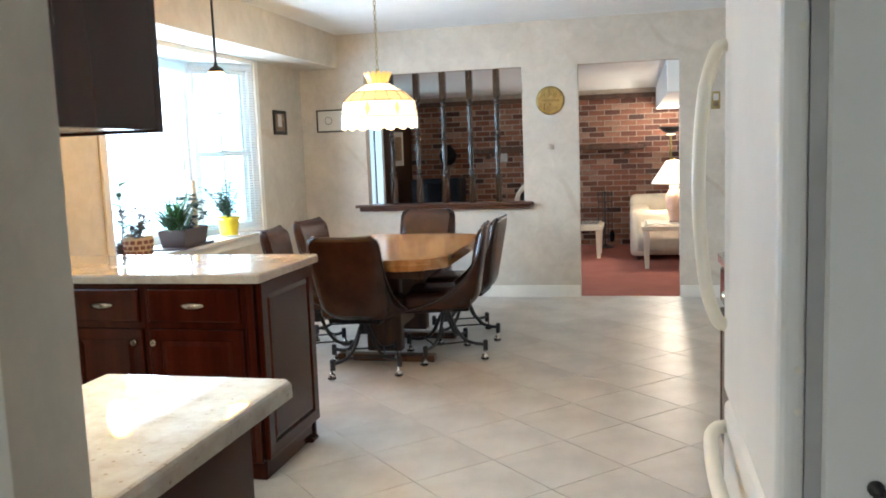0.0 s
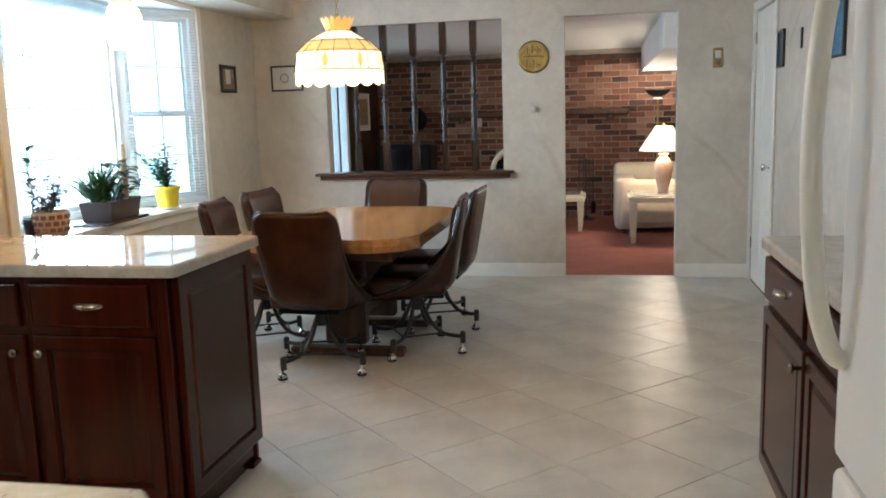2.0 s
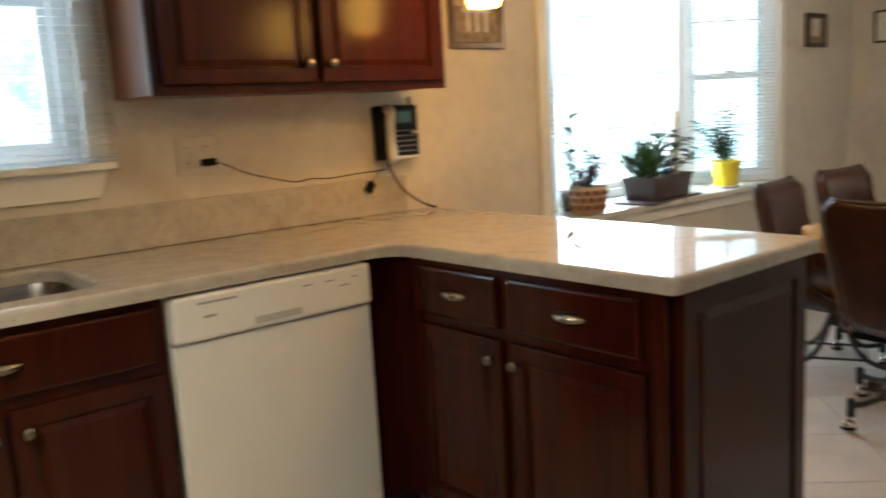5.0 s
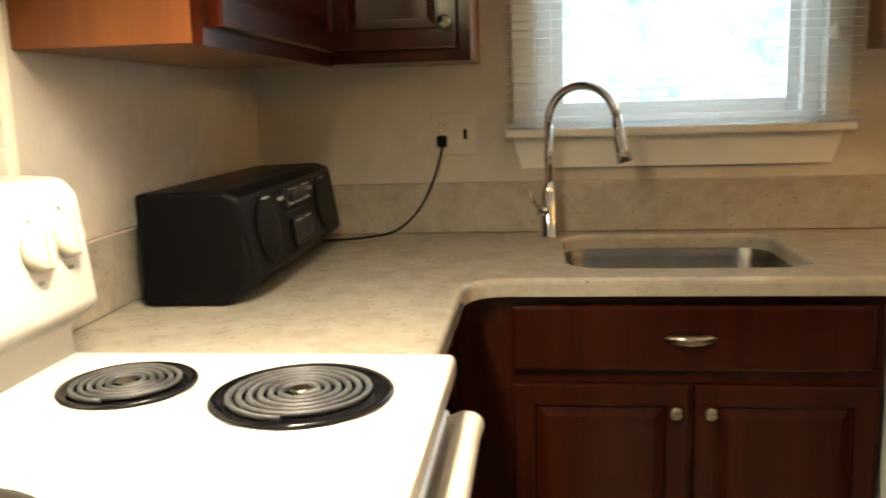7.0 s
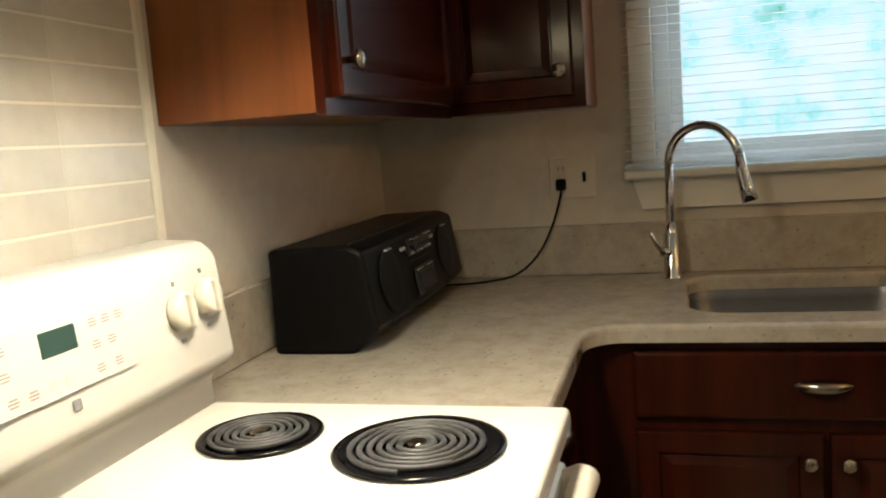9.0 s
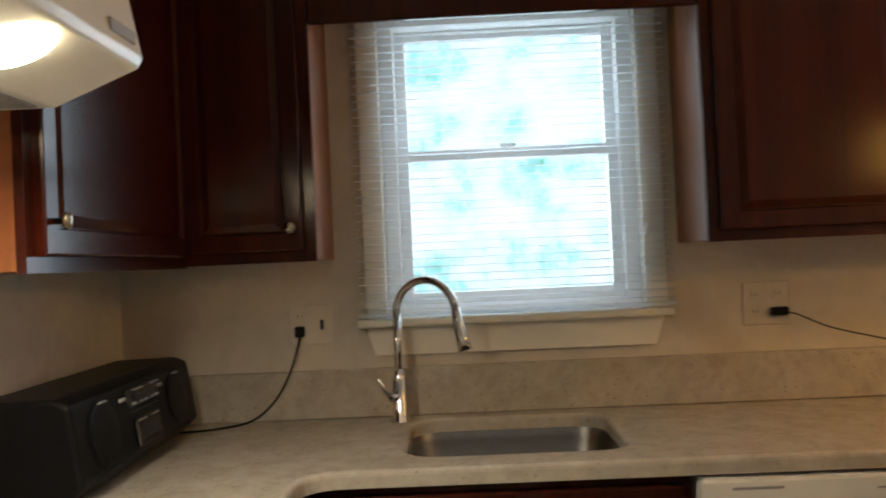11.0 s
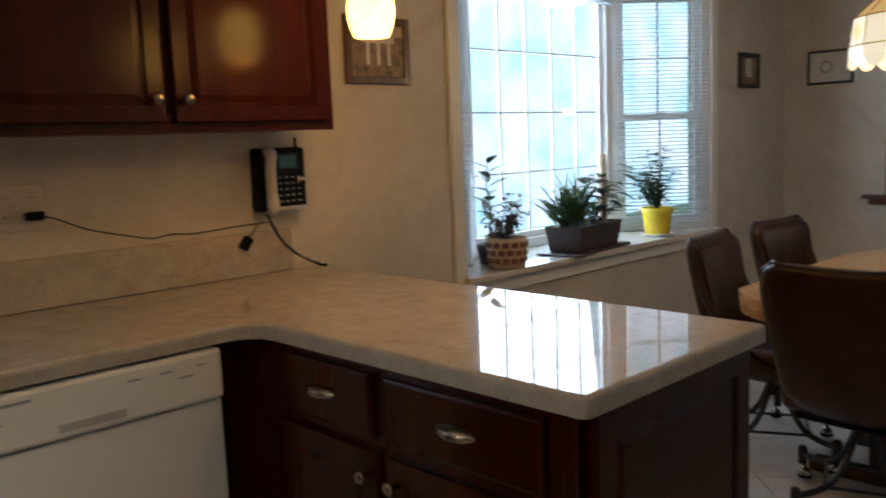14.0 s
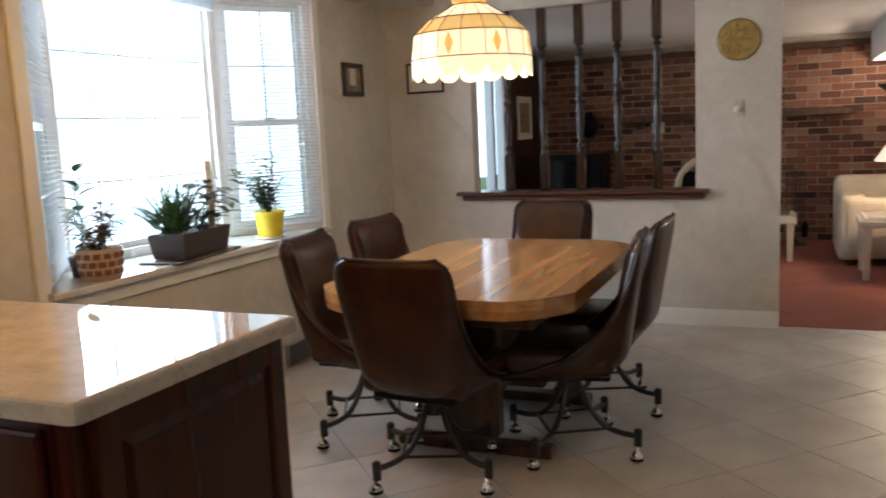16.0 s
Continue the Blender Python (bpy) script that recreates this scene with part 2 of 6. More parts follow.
TERRACOTTA = mottled("woven_red_pot", (0.20, 0.075, 0.05), 0.7, 40, 0.3, 0.4, 90)
TAN = mottled("tan_weave", (0.50, 0.38, 0.24), 0.7, 40, 0.2, 0.3, 90)
BROWNPOT = mottled("dark_brown_planter", (0.045, 0.026, 0.022), 0.4, 14, 0.2)
YELLOWPOT = mottled("yellow_glazed_pot", (0.72, 0.55, 0.02), 0.25, 12, 0.08)
SOIL = mottled("potting_soil", (0.035, 0.024, 0.016), 0.95, 40, 0.4, 0.5, 150)
LEAF = mottled("green_leaf", (0.05, 0.115, 0.03), 0.35, 30, 0.35)
LEAFDARK = mottled("dark_leaf", (0.030, 0.045, 0.026), 0.35, 30, 0.4)
LEAFPINK = mottled("pink_green_leaf", (0.16, 0.13, 0.09), 0.4, 40, 0.5)
GRASS = mottled("lawn", (0.07, 0.13, 0.035), 0.9, 3, 0.3, 0.5, 60)
BLIND = mottled("white_blind_slat", (0.74, 0.74, 0.70), 0.4, 8, 0.03)
t = BLIND.node_tree
tl_, mx_ = t.nodes.new("ShaderNodeBsdfTranslucent"), t.nodes.new("ShaderNodeMixShader")
tl_.inputs[0].default_value, mx_.inputs[0].default_value = (0.85, 0.90, 0.94, 1), 0.62
t.links.new(t.nodes["Principled BSDF"].outputs[0], mx_.inputs[1])
t.links.new(tl_.outputs[0], mx_.inputs[2])
t.links.new(mx_.outputs[0], t.nodes["Material Output"].inputs[0])
GASKET = mottled("grey_gasket", (0.46, 0.45, 0.42), 0.6)
MIRRORGLASS = mottled("table_glass", (0.42, 0.45, 0.43), 0.05, 8, 0.05)


def glass(name, color=(1, 1, 1), rough=0.0):
    m = material(name, color, rough)
    t = m.node_tree
    mix, tr, gl = t.nodes.new("ShaderNodeMixShader"), t.nodes.new("ShaderNodeBsdfTransparent"), t.nodes.new("ShaderNodeBsdfGlossy")
    tr.inputs[0].default_value = (*color, 1)
    gl.inputs["Roughness"].default_value = 0.01
    mix.inputs[0].default_value = 0.05
    t.links.new(tr.outputs[0], mix.inputs[1])
    t.links.new(gl.outputs[0], mix.inputs[2])
    t.links.new(mix.outputs[0], t.nodes["Material Output"].inputs[0])
    return m


PANE = glass("window_glass", (0.93, 0.97, 0.97))


def glowing(name, color, strength, base=(0.8, 0.75, 0.6), vary=0.0):
    m = material(name, base, 0.3)
    b = m.node_tree.nodes["Principled BSDF"]
    b.inputs["Emission Color"].default_value = (*color, 1)
    b.inputs["Emission Strength"].default_value = strength
    if vary:
        f = noise_tex(m, coords(m), 16, 4)
        paint(m, ramp(m, f, [(0.3, tuple(c * (1 - vary) for c in color)), (0.7, color)]), "Emission Color")
    return m


SHADEGLASS = glowing("amber_glass_shade", (1.0, 0.50, 0.07), 22.0, (0.8, 0.6, 0.3), 0.35)
TIFFANY = glowing("cream_art_glass", (1.0, 0.80, 0.42), 1.45, (0.8, 0.7, 0.5), 0.2)
TIFFANYAMBER = glowing("amber_art_glass", (1.0, 0.60, 0.16), 0.9, (0.7, 0.4, 0.1), 0.3)
TIFFANYCROWN = glowing("honey_art_glass", (1.0, 0.52, 0.08), 0.42, (0.7, 0.4, 0.1), 0.4)
LINEN = glowing("lit_linen_shade", (1.0, 0.78, 0.50), 1.2, (0.8, 0.75, 0.65), 0.08)
HOODLENS = glowing("lit_lens", (1.0, 0.80, 0.45), 70.0)
LCD = glowing("lcd_display", (0.10, 0.30, 0.24), 0.10, (0.03, 0.06, 0.05))
# Daylight on the garden is put into the colour and glow of this sheet.
BACKDROP = material("glowing_garden", (0, 0, 0), 1.0)
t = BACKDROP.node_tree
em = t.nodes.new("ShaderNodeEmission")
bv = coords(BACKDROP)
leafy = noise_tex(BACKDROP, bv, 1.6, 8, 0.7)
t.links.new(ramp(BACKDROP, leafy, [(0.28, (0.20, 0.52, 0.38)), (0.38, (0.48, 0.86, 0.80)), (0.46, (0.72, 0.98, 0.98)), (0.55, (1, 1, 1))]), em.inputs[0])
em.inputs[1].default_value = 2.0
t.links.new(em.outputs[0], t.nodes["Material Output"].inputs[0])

# Bright outdoors as pure emission: the sheet glows and lights the rooms.
BRIGHTSKY = material("glowing_daylight", (0, 0, 0), 1.0)
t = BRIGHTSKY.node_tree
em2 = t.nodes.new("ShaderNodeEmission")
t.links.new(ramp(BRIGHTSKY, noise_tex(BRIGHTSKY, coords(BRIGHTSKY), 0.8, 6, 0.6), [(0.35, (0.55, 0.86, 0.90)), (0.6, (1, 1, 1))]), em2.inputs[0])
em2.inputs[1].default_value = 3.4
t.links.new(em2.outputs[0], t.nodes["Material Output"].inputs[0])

# Warm glow of an added, unseen sheet that brightens the entry and refrigerator.
ENTRYGLOW = BRIGHTSKY.copy()
ENTRYGLOW.name = "warm_bright_haze"
for n in ENTRYGLOW.node_tree.nodes:
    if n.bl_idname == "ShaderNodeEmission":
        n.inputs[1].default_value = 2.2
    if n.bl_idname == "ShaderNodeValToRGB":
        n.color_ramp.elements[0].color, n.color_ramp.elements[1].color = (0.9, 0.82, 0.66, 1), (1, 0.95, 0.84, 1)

# ---- builders ----


def part(name, bm, mat, parent, label="", smooth=False):
    me = bpy.data.meshes.new(name)
    bm.to_mesh(me)
    bm.free()
    me.materials.append(mat)
    if smooth:
        for p in me.polygons:
            p.use_smooth = True
    ob = new(name, me)
    ob.parent = parent
    if label:
        ob["label"] = label
    return ob


def thing(name, m, label, category, group="", kind=""):
    e = new(name)
    e.empty_display_size = 0.1
    e.matrix_world = m
    return tagged(e, label, category, group, kind)


def bx(a, b, bevel=0.0, bm=None, seg=1):
    """A box between two corners, with its edges bevelled."""
    bm = bm or bmesh.new()
    r = bmesh.ops.create_cube(bm, size=1)
    for q in r["verts"]:
        q.co = Vector([(a[i] + b[i]) / 2 + q.co[i] * (b[i] - a[i]) for i in range(3)])
    if bevel:
        es = list({e for q in r["verts"] for e in q.link_edges})
        bmesh.ops.bevel(bm, geom=es, offset=bevel, segments=seg, affect="EDGES", profile=0.5)
    return bm


def prism(outline, z0, z1, bevel=0.0, bm=None, seg=2):
    """An upright prism over a plan outline (counter-clockwise)."""
    bm = bm or bmesh.new()
    lo = [bm.verts.new((x, y, z0)) for x, y in outline]
    hi = [bm.verts.new((x, y, z1)) for x, y in outline]
    n = len(outline)
    bm.faces.new(lo[::-1])
    top = bm.faces.new(hi)
    for i in range(n):
        bm.faces.new((lo[i], lo[(i + 1) % n], hi[(i + 1) % n], hi[i]))
    if bevel:
        bmesh.ops.bevel(bm, geom=list(top.edges), offset=bevel, segments=seg, affect="EDGES", profile=0.5)
    return bm


def lathe(profile, n=24, bm=None, at=(0, 0, 0)):
    """A turned body from (radius, height) pairs, open ends closed by small caps."""
    bm = bm or bmesh.new()
    rings = []
    for r, z in profile:
        rings.append([bm.verts.new((at[0] + r * math.cos(2 * math.pi * k / n), at[1] + r * math.sin(2 * math.pi * k / n), at[2] + z)) for k in range(n)])
    for a, b in zip(rings, rings[1:]):
        for k in range(n):
            bm.faces.new((a[k], a[(k + 1) % n], b[(k + 1) % n], b[k]))
    if profile[0][0] > 0.0005:
        bm.faces.new(rings[0][::-1])
    if profile[-1][0] > 0.0005:
        bm.faces.new(rings[-1])
    return bm


def tube(points, r, n=10, bm=None, closed=False):
    """A round bar along a run of points. r is one radius, or one for each point."""
    bm = bm or bmesh.new()
    pts = [Vector(p) for p in points]
    m = len(pts)
    rs = r if isinstance(r, (list, tuple)) else [r] * m
    rings, up = [], None
    for i, p in enumerate(pts):
        if closed:
            d = (pts[(i + 1) % m] - pts[i - 1]).normalized()
        else:
            d = (pts[min(i + 1, m - 1)] - pts[max(i - 1, 0)]).normalized()
        if up is None:
            up = d.orthogonal().normalized()
        up = (up - d * up.dot(d)).normalized()
        side = d.cross(up)
        rings.append([bm.verts.new(p + (up * math.cos(2 * math.pi * k / n) + side * math.sin(2 * math.pi * k / n)) * rs[i]) for k in range(n)])
    pairs = list(zip(rings, rings[1:])) + ([(rings[-1], rings[0])] if closed else [])
    for a, b in pairs:
        for k in range(n):
            bm.faces.new((a[k], a[(k + 1) % n], b[(k + 1) % n], b[k]))
    if not closed:
        bm.faces.new(rings[0][::-1])
        bm.faces.new(rings[-1])
    return bm


def arc(c, r, a0, a1, n, plane="xz"):
    out = []
    for i in range(n + 1):
        a = radians(a0 + (a1 - a0) * i / n)
        u, w = r * math.cos(a), r * math.sin(a)
        out.append((c[0] + u, c[1], c[2] + w) if plane == "xz" else (c[0], c[1] + u, c[2] + w) if plane == "yz" else (c[0] + u, c[1] + w, c[2]))
    return out


def raised_panel(w, h, t=0.02, stile=0.058):
    """A framed door leaf with a raised panel: x 0..w, z 0..h, its face towards -y."""
    bm = bx((0, -t, 0), (w, 0, h))
    f = min(bm.faces, key=lambda q: q.calc_center_median().y)
    bmesh.ops.bevel(bm, geom=list(f.edges), offset=0.005, segments=2, affect="EDGES", profile=0.5)
    f = max((q for q in bm.faces if q.normal.y < -0.99), key=lambda q: q.calc_area())
    bmesh.ops.inset_region(bm, faces=[f], thickness=stile, depth=0)
    bmesh.ops.inset_region(bm, faces=[f], thickness=0.006, depth=-0.009)
    bmesh.ops.inset_region(bm, faces=[f], thickness=0.004, depth=0)
    bmesh.ops.inset_region(bm, faces=[f], thickness=0.028, depth=0.007)
    return bm


def knob_mesh():
    bm = lathe([(0.006, 0), (0.006, 0.014), (0.015, 0.020), (0.016, 0.026), (0.010, 0.030), (0.0004, 0.031)], 16)
    bmesh.ops.rotate(bm, verts=bm.verts, cent=(0, 0, 0), matrix=Matrix.Rotation(radians(90), 3, "X"))
    return bm


def cup_pull():
    """A shallow bow-shaped drawer pull, 96 mm long, towards -y."""
    bm = bmesh.new()
    rows = []
    for i in range(13):
        u = -1 + i / 6
        half = 0.013 * math.sqrt(max(0.02, 1 - u * u)) + 0.002
        out = 0.024 * (1 - u * u) + 0.003
        rows.append([bm.verts.new((u * 0.054, -out * math.sin(math.pi * k / 6) ** 0.6 if 0 < k < 6 else 0, half * math.cos(math.pi * k / 6))) for k in range(7)])
    for a, b in zip(rows, rows[1:]):
        for k in range(6):
            bm.faces.new((a[k], a[k + 1], b[k + 1], b[k]))
    return bm


def put_at(ob, x, y, z, rz=0):
    ob.matrix_basis = pose(x, y, z, 0, 0, rz)
    return ob


def add_door(cab, x, z, w, h, knob_x, knob_z, y=0.0):
    d = put_at(part("door", raised_panel(w, h), CHERRY, cab), x, y, z)
    put_at(part("knob", knob_mesh(), NICKEL, d, "round nickel knob", True), knob_x, -0.02, knob_z)
    return d


def add_drawer(cab, x, z, w, h, y=0.0):
    bm = bx((0, -0.02, 0), (w, 0, h))
    f = min(bm.faces, key=lambda q: q.calc_center_median().y)
    bmesh.ops.bevel(bm, geom=list(f.edges), offset=0.009, segments=2, affect="EDGES", profile=0.5)
    d = put_at(part("drawer_front", bm, CHERRY, cab), x, y, z)
    put_at(part("pull", cup_pull(), NICKEL, d, "bow-shaped nickel pull", True), w / 2, -0.02, h / 2)
    return d


def base_cabinet(m, w, depth, label, drawers=1, doors=2, h=0.875, gap=0.022, knobs="mid", deck=None):
    """A base unit: x 0..w, its face frame at y = 0, its body behind it."""
    cab = thing("base_cabinet", m, label, "cabinet", "kitchen base cabinets")
    part("body", bx((0, 0, 0.10), (w, depth, deck or h), 0.002), CHERRY, cab)
    if deck:
        part("front_rail", bx((0, 0, deck), (w, 0.03, h)), CHERRY, cab)
    part("toe_kick", bx((0.002, 0.07, 0), (w - 0.002, depth - 0.01, 0.10)), TOEKICK, cab)
    dh, z1 = 0.145, h - 0.022
    each = (w - gap) / drawers - gap
    for i in range(drawers):
        add_drawer(cab, gap + i * (each + gap), z1 - dh, each, dh)
    each = (w - gap) / doors - gap * 0.5
    for i in range(doors):
        x = gap + i * (each + gap * 0.5)
        kx = each - 0.03 if (doors == 2 and i == 0) or (doors == 1 and knobs == "right") else 0.03
        add_door(cab, x, 0.125, each, z1 - dh - 0.028 - 0.125, kx, z1 - dh - 0.028 - 0.125 - 0.055)
    return cab


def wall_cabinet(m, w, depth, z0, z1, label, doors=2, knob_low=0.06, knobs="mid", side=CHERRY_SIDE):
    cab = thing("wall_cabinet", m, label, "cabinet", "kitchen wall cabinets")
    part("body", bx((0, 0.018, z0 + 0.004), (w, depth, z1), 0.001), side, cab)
    fr = bx((0, 0, z0), (w, 0.018, z0 + 0.05))
    bx((0, 0, z1 - 0.05), (w, 0.018, z1), 0, fr)
    for x in (0, w - 0.04):
        bx((x, 0, z0 + 0.05), (x + 0.04, 0.018, z1 - 0.05), 0, fr)
    part("face_frame", fr, CHERRY, cab)
    gap = 0.028
    each = (w - gap * (doors + 1)) / doors
    for i in range(doors):
        kx = each - 0.03 if (doors == 2 and i == 0) or knobs == "right" else 0.03
        add_door(cab, gap + i * (each + gap), z0 + 0.028, each, z1 - z0 - 0.05, kx, knob_low)
    return cab


def structure(name, bm, mat, label=""):
    ob = part(name, bm, mat, None)
    return tagged(ob, label or name.replace("_", " "), name.split("_")[0], "", "structure")


# ---- structure ----
YF, CZ, XR, YS = 7.0, 2.51, 4.10, 0.23
structure("ground", bx((-400, -400, -0.7), (400, 400, -0.6)), GRASS, "green lawn round the house")
structure("backdrop", bx((-9.1, -9, -0.6), (-9, 6.2, 7)), BACKDROP, "glowing backdrop of blurred garden trees behind the sink window")
structure("backdrop_open", bx((-9.1, 6.2, -0.6), (-9, 48, 9)), BRIGHTSKY, "glowing backdrop for the bright outdoors beyond the bay")
# Added light source, never in view: a glowing sheet south of the entry.
structure("backdrop_entry", bx((-2, -9.1, -0.6), (9, -9, 7)), ENTRYGLOW, "unseen glowing sheet added to light the entry")
structure("floor_family", bx((-0.12, YF + 0.061, -0.1), (XR + 2.0, 11.2, 0.004)), CARPET, "rose-red cut-pile carpet of the family room")

# sink wall with its window and the bay opening
W = bx((-0.14, YS - 0.13, 0), (0, 1.03, CZ))
for a, b in (((1.03, 0), (1.79, 1.19)), ((1.03, 2.12), (1.79, CZ)), ((1.79, 0), (3.865, CZ)), ((3.865, 0), (5.97, 0.72)), ((3.865, 2.20), (5.97, CZ)), ((5.97, 0), (YF, CZ))):
    bx((-0.14, a[0], a[1]), (0, b[0], b[1]), 0, W)
structure("wall_west", W, WALL, "cream marbled wallpaper on the window wall")
structure("wall_south", bx((-0.14, YS - 0.13, 0), (2.478, YS, CZ)), WALL, "marbled wallpaper on the range wall")
W = bx((-0.14, YF, 0), (0.64, YF + 0.12, CZ))
for a, b in (((0.64, 0), (2.146, 0.86)), ((0.64, 2.115), (2.146, CZ)), ((2.146, 0), (2.648, CZ)), ((2.648, 2.11), (3.53, CZ)), ((3.53, 0), (XR + 0.12, CZ))):
    bx((a[0], YF, a[1]), (b[0], YF + 0.12, b[1]), 0, W)
structure("wall_north", W, WALL, "pale marbled wallpaper round the pass-through")
W = bx((XR, -2.6, 0), (XR + 0.12, 6.19, CZ))
bx((XR, 6.19, 2.06), (XR + 0.12, 6.93, CZ), 0, W)
bx((XR, 6.93, 0), (XR + 0.12, YF, CZ), 0, W)
structure("wall_east", W, WALL, "pale marbled wallpaper beside the closet door")
structure("wall_entry_side", bx((2.343, -2.6, 0), (2.478, YS - 0.13, CZ)), WALL, "marbled wallpaper in the entry")
# Unseen opening added in this wall so the glow behind it lights the entry.
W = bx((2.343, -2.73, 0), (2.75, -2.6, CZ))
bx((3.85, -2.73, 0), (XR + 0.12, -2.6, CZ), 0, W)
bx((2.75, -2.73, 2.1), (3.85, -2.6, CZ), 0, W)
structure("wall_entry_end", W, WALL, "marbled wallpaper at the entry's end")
W = bx((-0.14, -2.73, 0), (0, YS - 0.13, CZ))
bx((0, -2.73, 0), (2.343, -2.6, CZ), 0, W)
structure("wall_side_room", W, WALL, "plain wall closing the room behind the range")
structure("ceiling", bx((-0.14, -2.73, CZ), (XR + 0.12, YF + 0.12, CZ + 0.1)), CEIL, "flat white painted ceiling")
W = bx((0, YS, 2.20), (0.385, YF, CZ))
bx((0.385, YS, 2.20), (2.478, YS + 0.36, CZ), 0, W)
structure("soffit", W, WALL, "papered soffit above the wall cabinets and bay")
B = bx((0, 5.97, 0), (0.012, YF - 0.012, 0.11), 0.003)
bx((0, 3.15, 0), (0.012, 5.97, 0.11), 0.003, B)
bx((0.0, YF - 0.012, 0), (2.648, YF, 0.11), 0.003, B)
bx((3.53, YF - 0.012, 0), (XR, YF, 0.11), 0.003, B)
bx((XR - 0.012, 3.0, 0), (XR, 6.12, 0.11), 0.003, B)
structure("baseboard", B, TRIM, "cream painted baseboard")

# family room shell
structure("ceiling_family", bx((-0.12, YF + 0.12, 2.13), (XR + 2.1, 11.3, 2.23)), CEIL, "white ceiling of the family room")
structure("ceiling_beam", bx((3.43, YF + 0.12, 1.83), (XR + 2.1, 11.06, 2.13)), CEIL, "dropped white ceiling box")
structure("wall_family_east", bx((XR + 2.0, YF + 0.12, 0), (XR + 2.1, 11.2, 2.13)), WALL, "pale family room wall")
W = bx((-0.12, YF + 0.12, 0), (0, 8.1, 2.13))
bx((-0.12, 9.7, 0), (0, 11.2, 2.13), 0, W)
bx((-0.12, 8.1, 2.0), (0, 9.7, 2.13), 0, W)
bx((-0.12, 8.1, 0), (0, 9.7, 0.10), 0, W)
structure("wall_family_west", W, PANELLING, "dark wood-panelled wall")
structure("wall_family_south_right", bx((XR + 0.12, YF, 0), (XR + 2.1, YF + 0.12, 2.13)), WALL, "pale family room wall")

# ---- kitchen: cabinets ----
SINKW = lambda y: pose(0.61, y, 0, 0, 0, 90)
base_cabinet(SINKW(0.955), 0.785, 0.60, "dark cherry sink base cabinet with two panelled doors", 1, 2, deck=0.66)
corner = thing("corner_filler", pose(0, 0, 0), "dark cherry corner filler under the counter", "cabinet")
part("panel", bx((0.02, 0.86, 0.10), (0.61, 0.955, 0.875)), CHERRY, corner)
part("panel", bx((0.61, 0.80, 0.10), (0.70, 0.86, 0.875)), CHERRY, corner)
filler = thing("corner_filler", pose(0, 0, 0), "dark cherry corner filler beside the dishwasher", "cabinet")
part("panel", bx((0.02, 2.364, 0.10), (0.61, 2.53, 0.875)), CHERRY, filler)
part("panel", bx((0.612, 2.48, 0.10), (0.70, 2.53, 0.875)), CHERRY, filler)
part("toe_kick", bx((0.40, 2.36, 0), (0.56, 2.56, 0.10)), TOEKICK, filler)
base_cabinet(pose(0.70, 2.48, 0), 0.396, 0.60, "dark cherry peninsula cabinet with one drawer and door", 1, 1, knobs="right")
base_cabinet(pose(1.096, 2.48, 0), 0.465, 0.60, "dark cherry peninsula cabinet with a single drawer over a door", 1, 1, knobs="left")
endp = thing("end_panel", pose(1.561, 2.484, 0), "dark cherry raised end panel of the peninsula", "cabinet panel")
part("post", bx((0, -0.004, 0.10), (0.035, 0.05, 0.875), 0.003), CHERRY, endp)
pl = part("panel", raised_panel(0.57, 0.765, 0.022, 0.07), CHERRY, endp)
pl.matrix_basis = pose(0.035, 0.03, 0.105, 0, 0, 90)
part("body", bx((0, 0.05, 0.10), (0.03, 0.595, 0.875)), CHERRY, endp)
part("base_shoe", bx((-0.06, 0.06, 0), (0.02, 0.60, 0.10), 0.006), CHERRY, endp)
part("foot_block", bx((-0.02, 0.52, 0), (0.045, 0.60, 0.022), 0.006), CHERRY, endp)
backp = thing("back_panel", pose(0.02, 3.08, 0), "dark cherry back panel of the peninsula", "cabinet panel")
part("panel", bx((0, 0, 0), (1.57, 0.015, 0.875)), CHERRY, backp)
lc = base_cabinet(pose(1.185, 0.84, 0, 0, 0, 180), 0.483, 0.58, "dark cherry cabinet between the corner and the range", 1, 1, knobs="right")
sc = base_cabinet(pose(2.385, 0.84, 0, 0, 0, 180), 0.43, 0.58, "dark cherry end cabinet beside the range", 1, 1)

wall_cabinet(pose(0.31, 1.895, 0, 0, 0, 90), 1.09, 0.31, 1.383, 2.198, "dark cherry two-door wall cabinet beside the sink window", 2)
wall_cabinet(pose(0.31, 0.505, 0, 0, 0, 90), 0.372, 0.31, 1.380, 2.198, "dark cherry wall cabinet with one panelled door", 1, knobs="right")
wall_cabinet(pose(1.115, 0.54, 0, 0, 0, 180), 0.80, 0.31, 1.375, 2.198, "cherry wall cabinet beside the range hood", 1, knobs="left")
wall_cabinet(pose(1.88, 0.54, 0, 0, 0, 180), 0.762, 0.31, 1.83, 2.198, "short cherry wall cabinet above the range hood", 2, side=CHERRY)
wall_cabinet(pose(2.425, 0.54, 0, 0, 0, 180), 0.54, 0.31, 1.430, 2.198, "dark cherry end wall cabinet beside the entry", 1, side=CHERRY)
val = thing("window_valance", pose(0.31, 0.878, 0), "dark cherry valance board above the sink window", "valance")
part("board", bx((-0.02, 0, 2.00), (0.0, 1.016, 2.198), 0.004), CHERRY, val)
hb = thing("hook", pose(0.20, 2.987, 1.475), "small dark hook on the cabinet's side", "hook")
part("stem", lathe([(0.006, -0.002), (0.006, 0.012), (0.013, 0.016), (0.013, 0.026), (0.0004, 0.03)], 12), IRON, hb).matrix_basis = pose(0, 0, 0, -90)

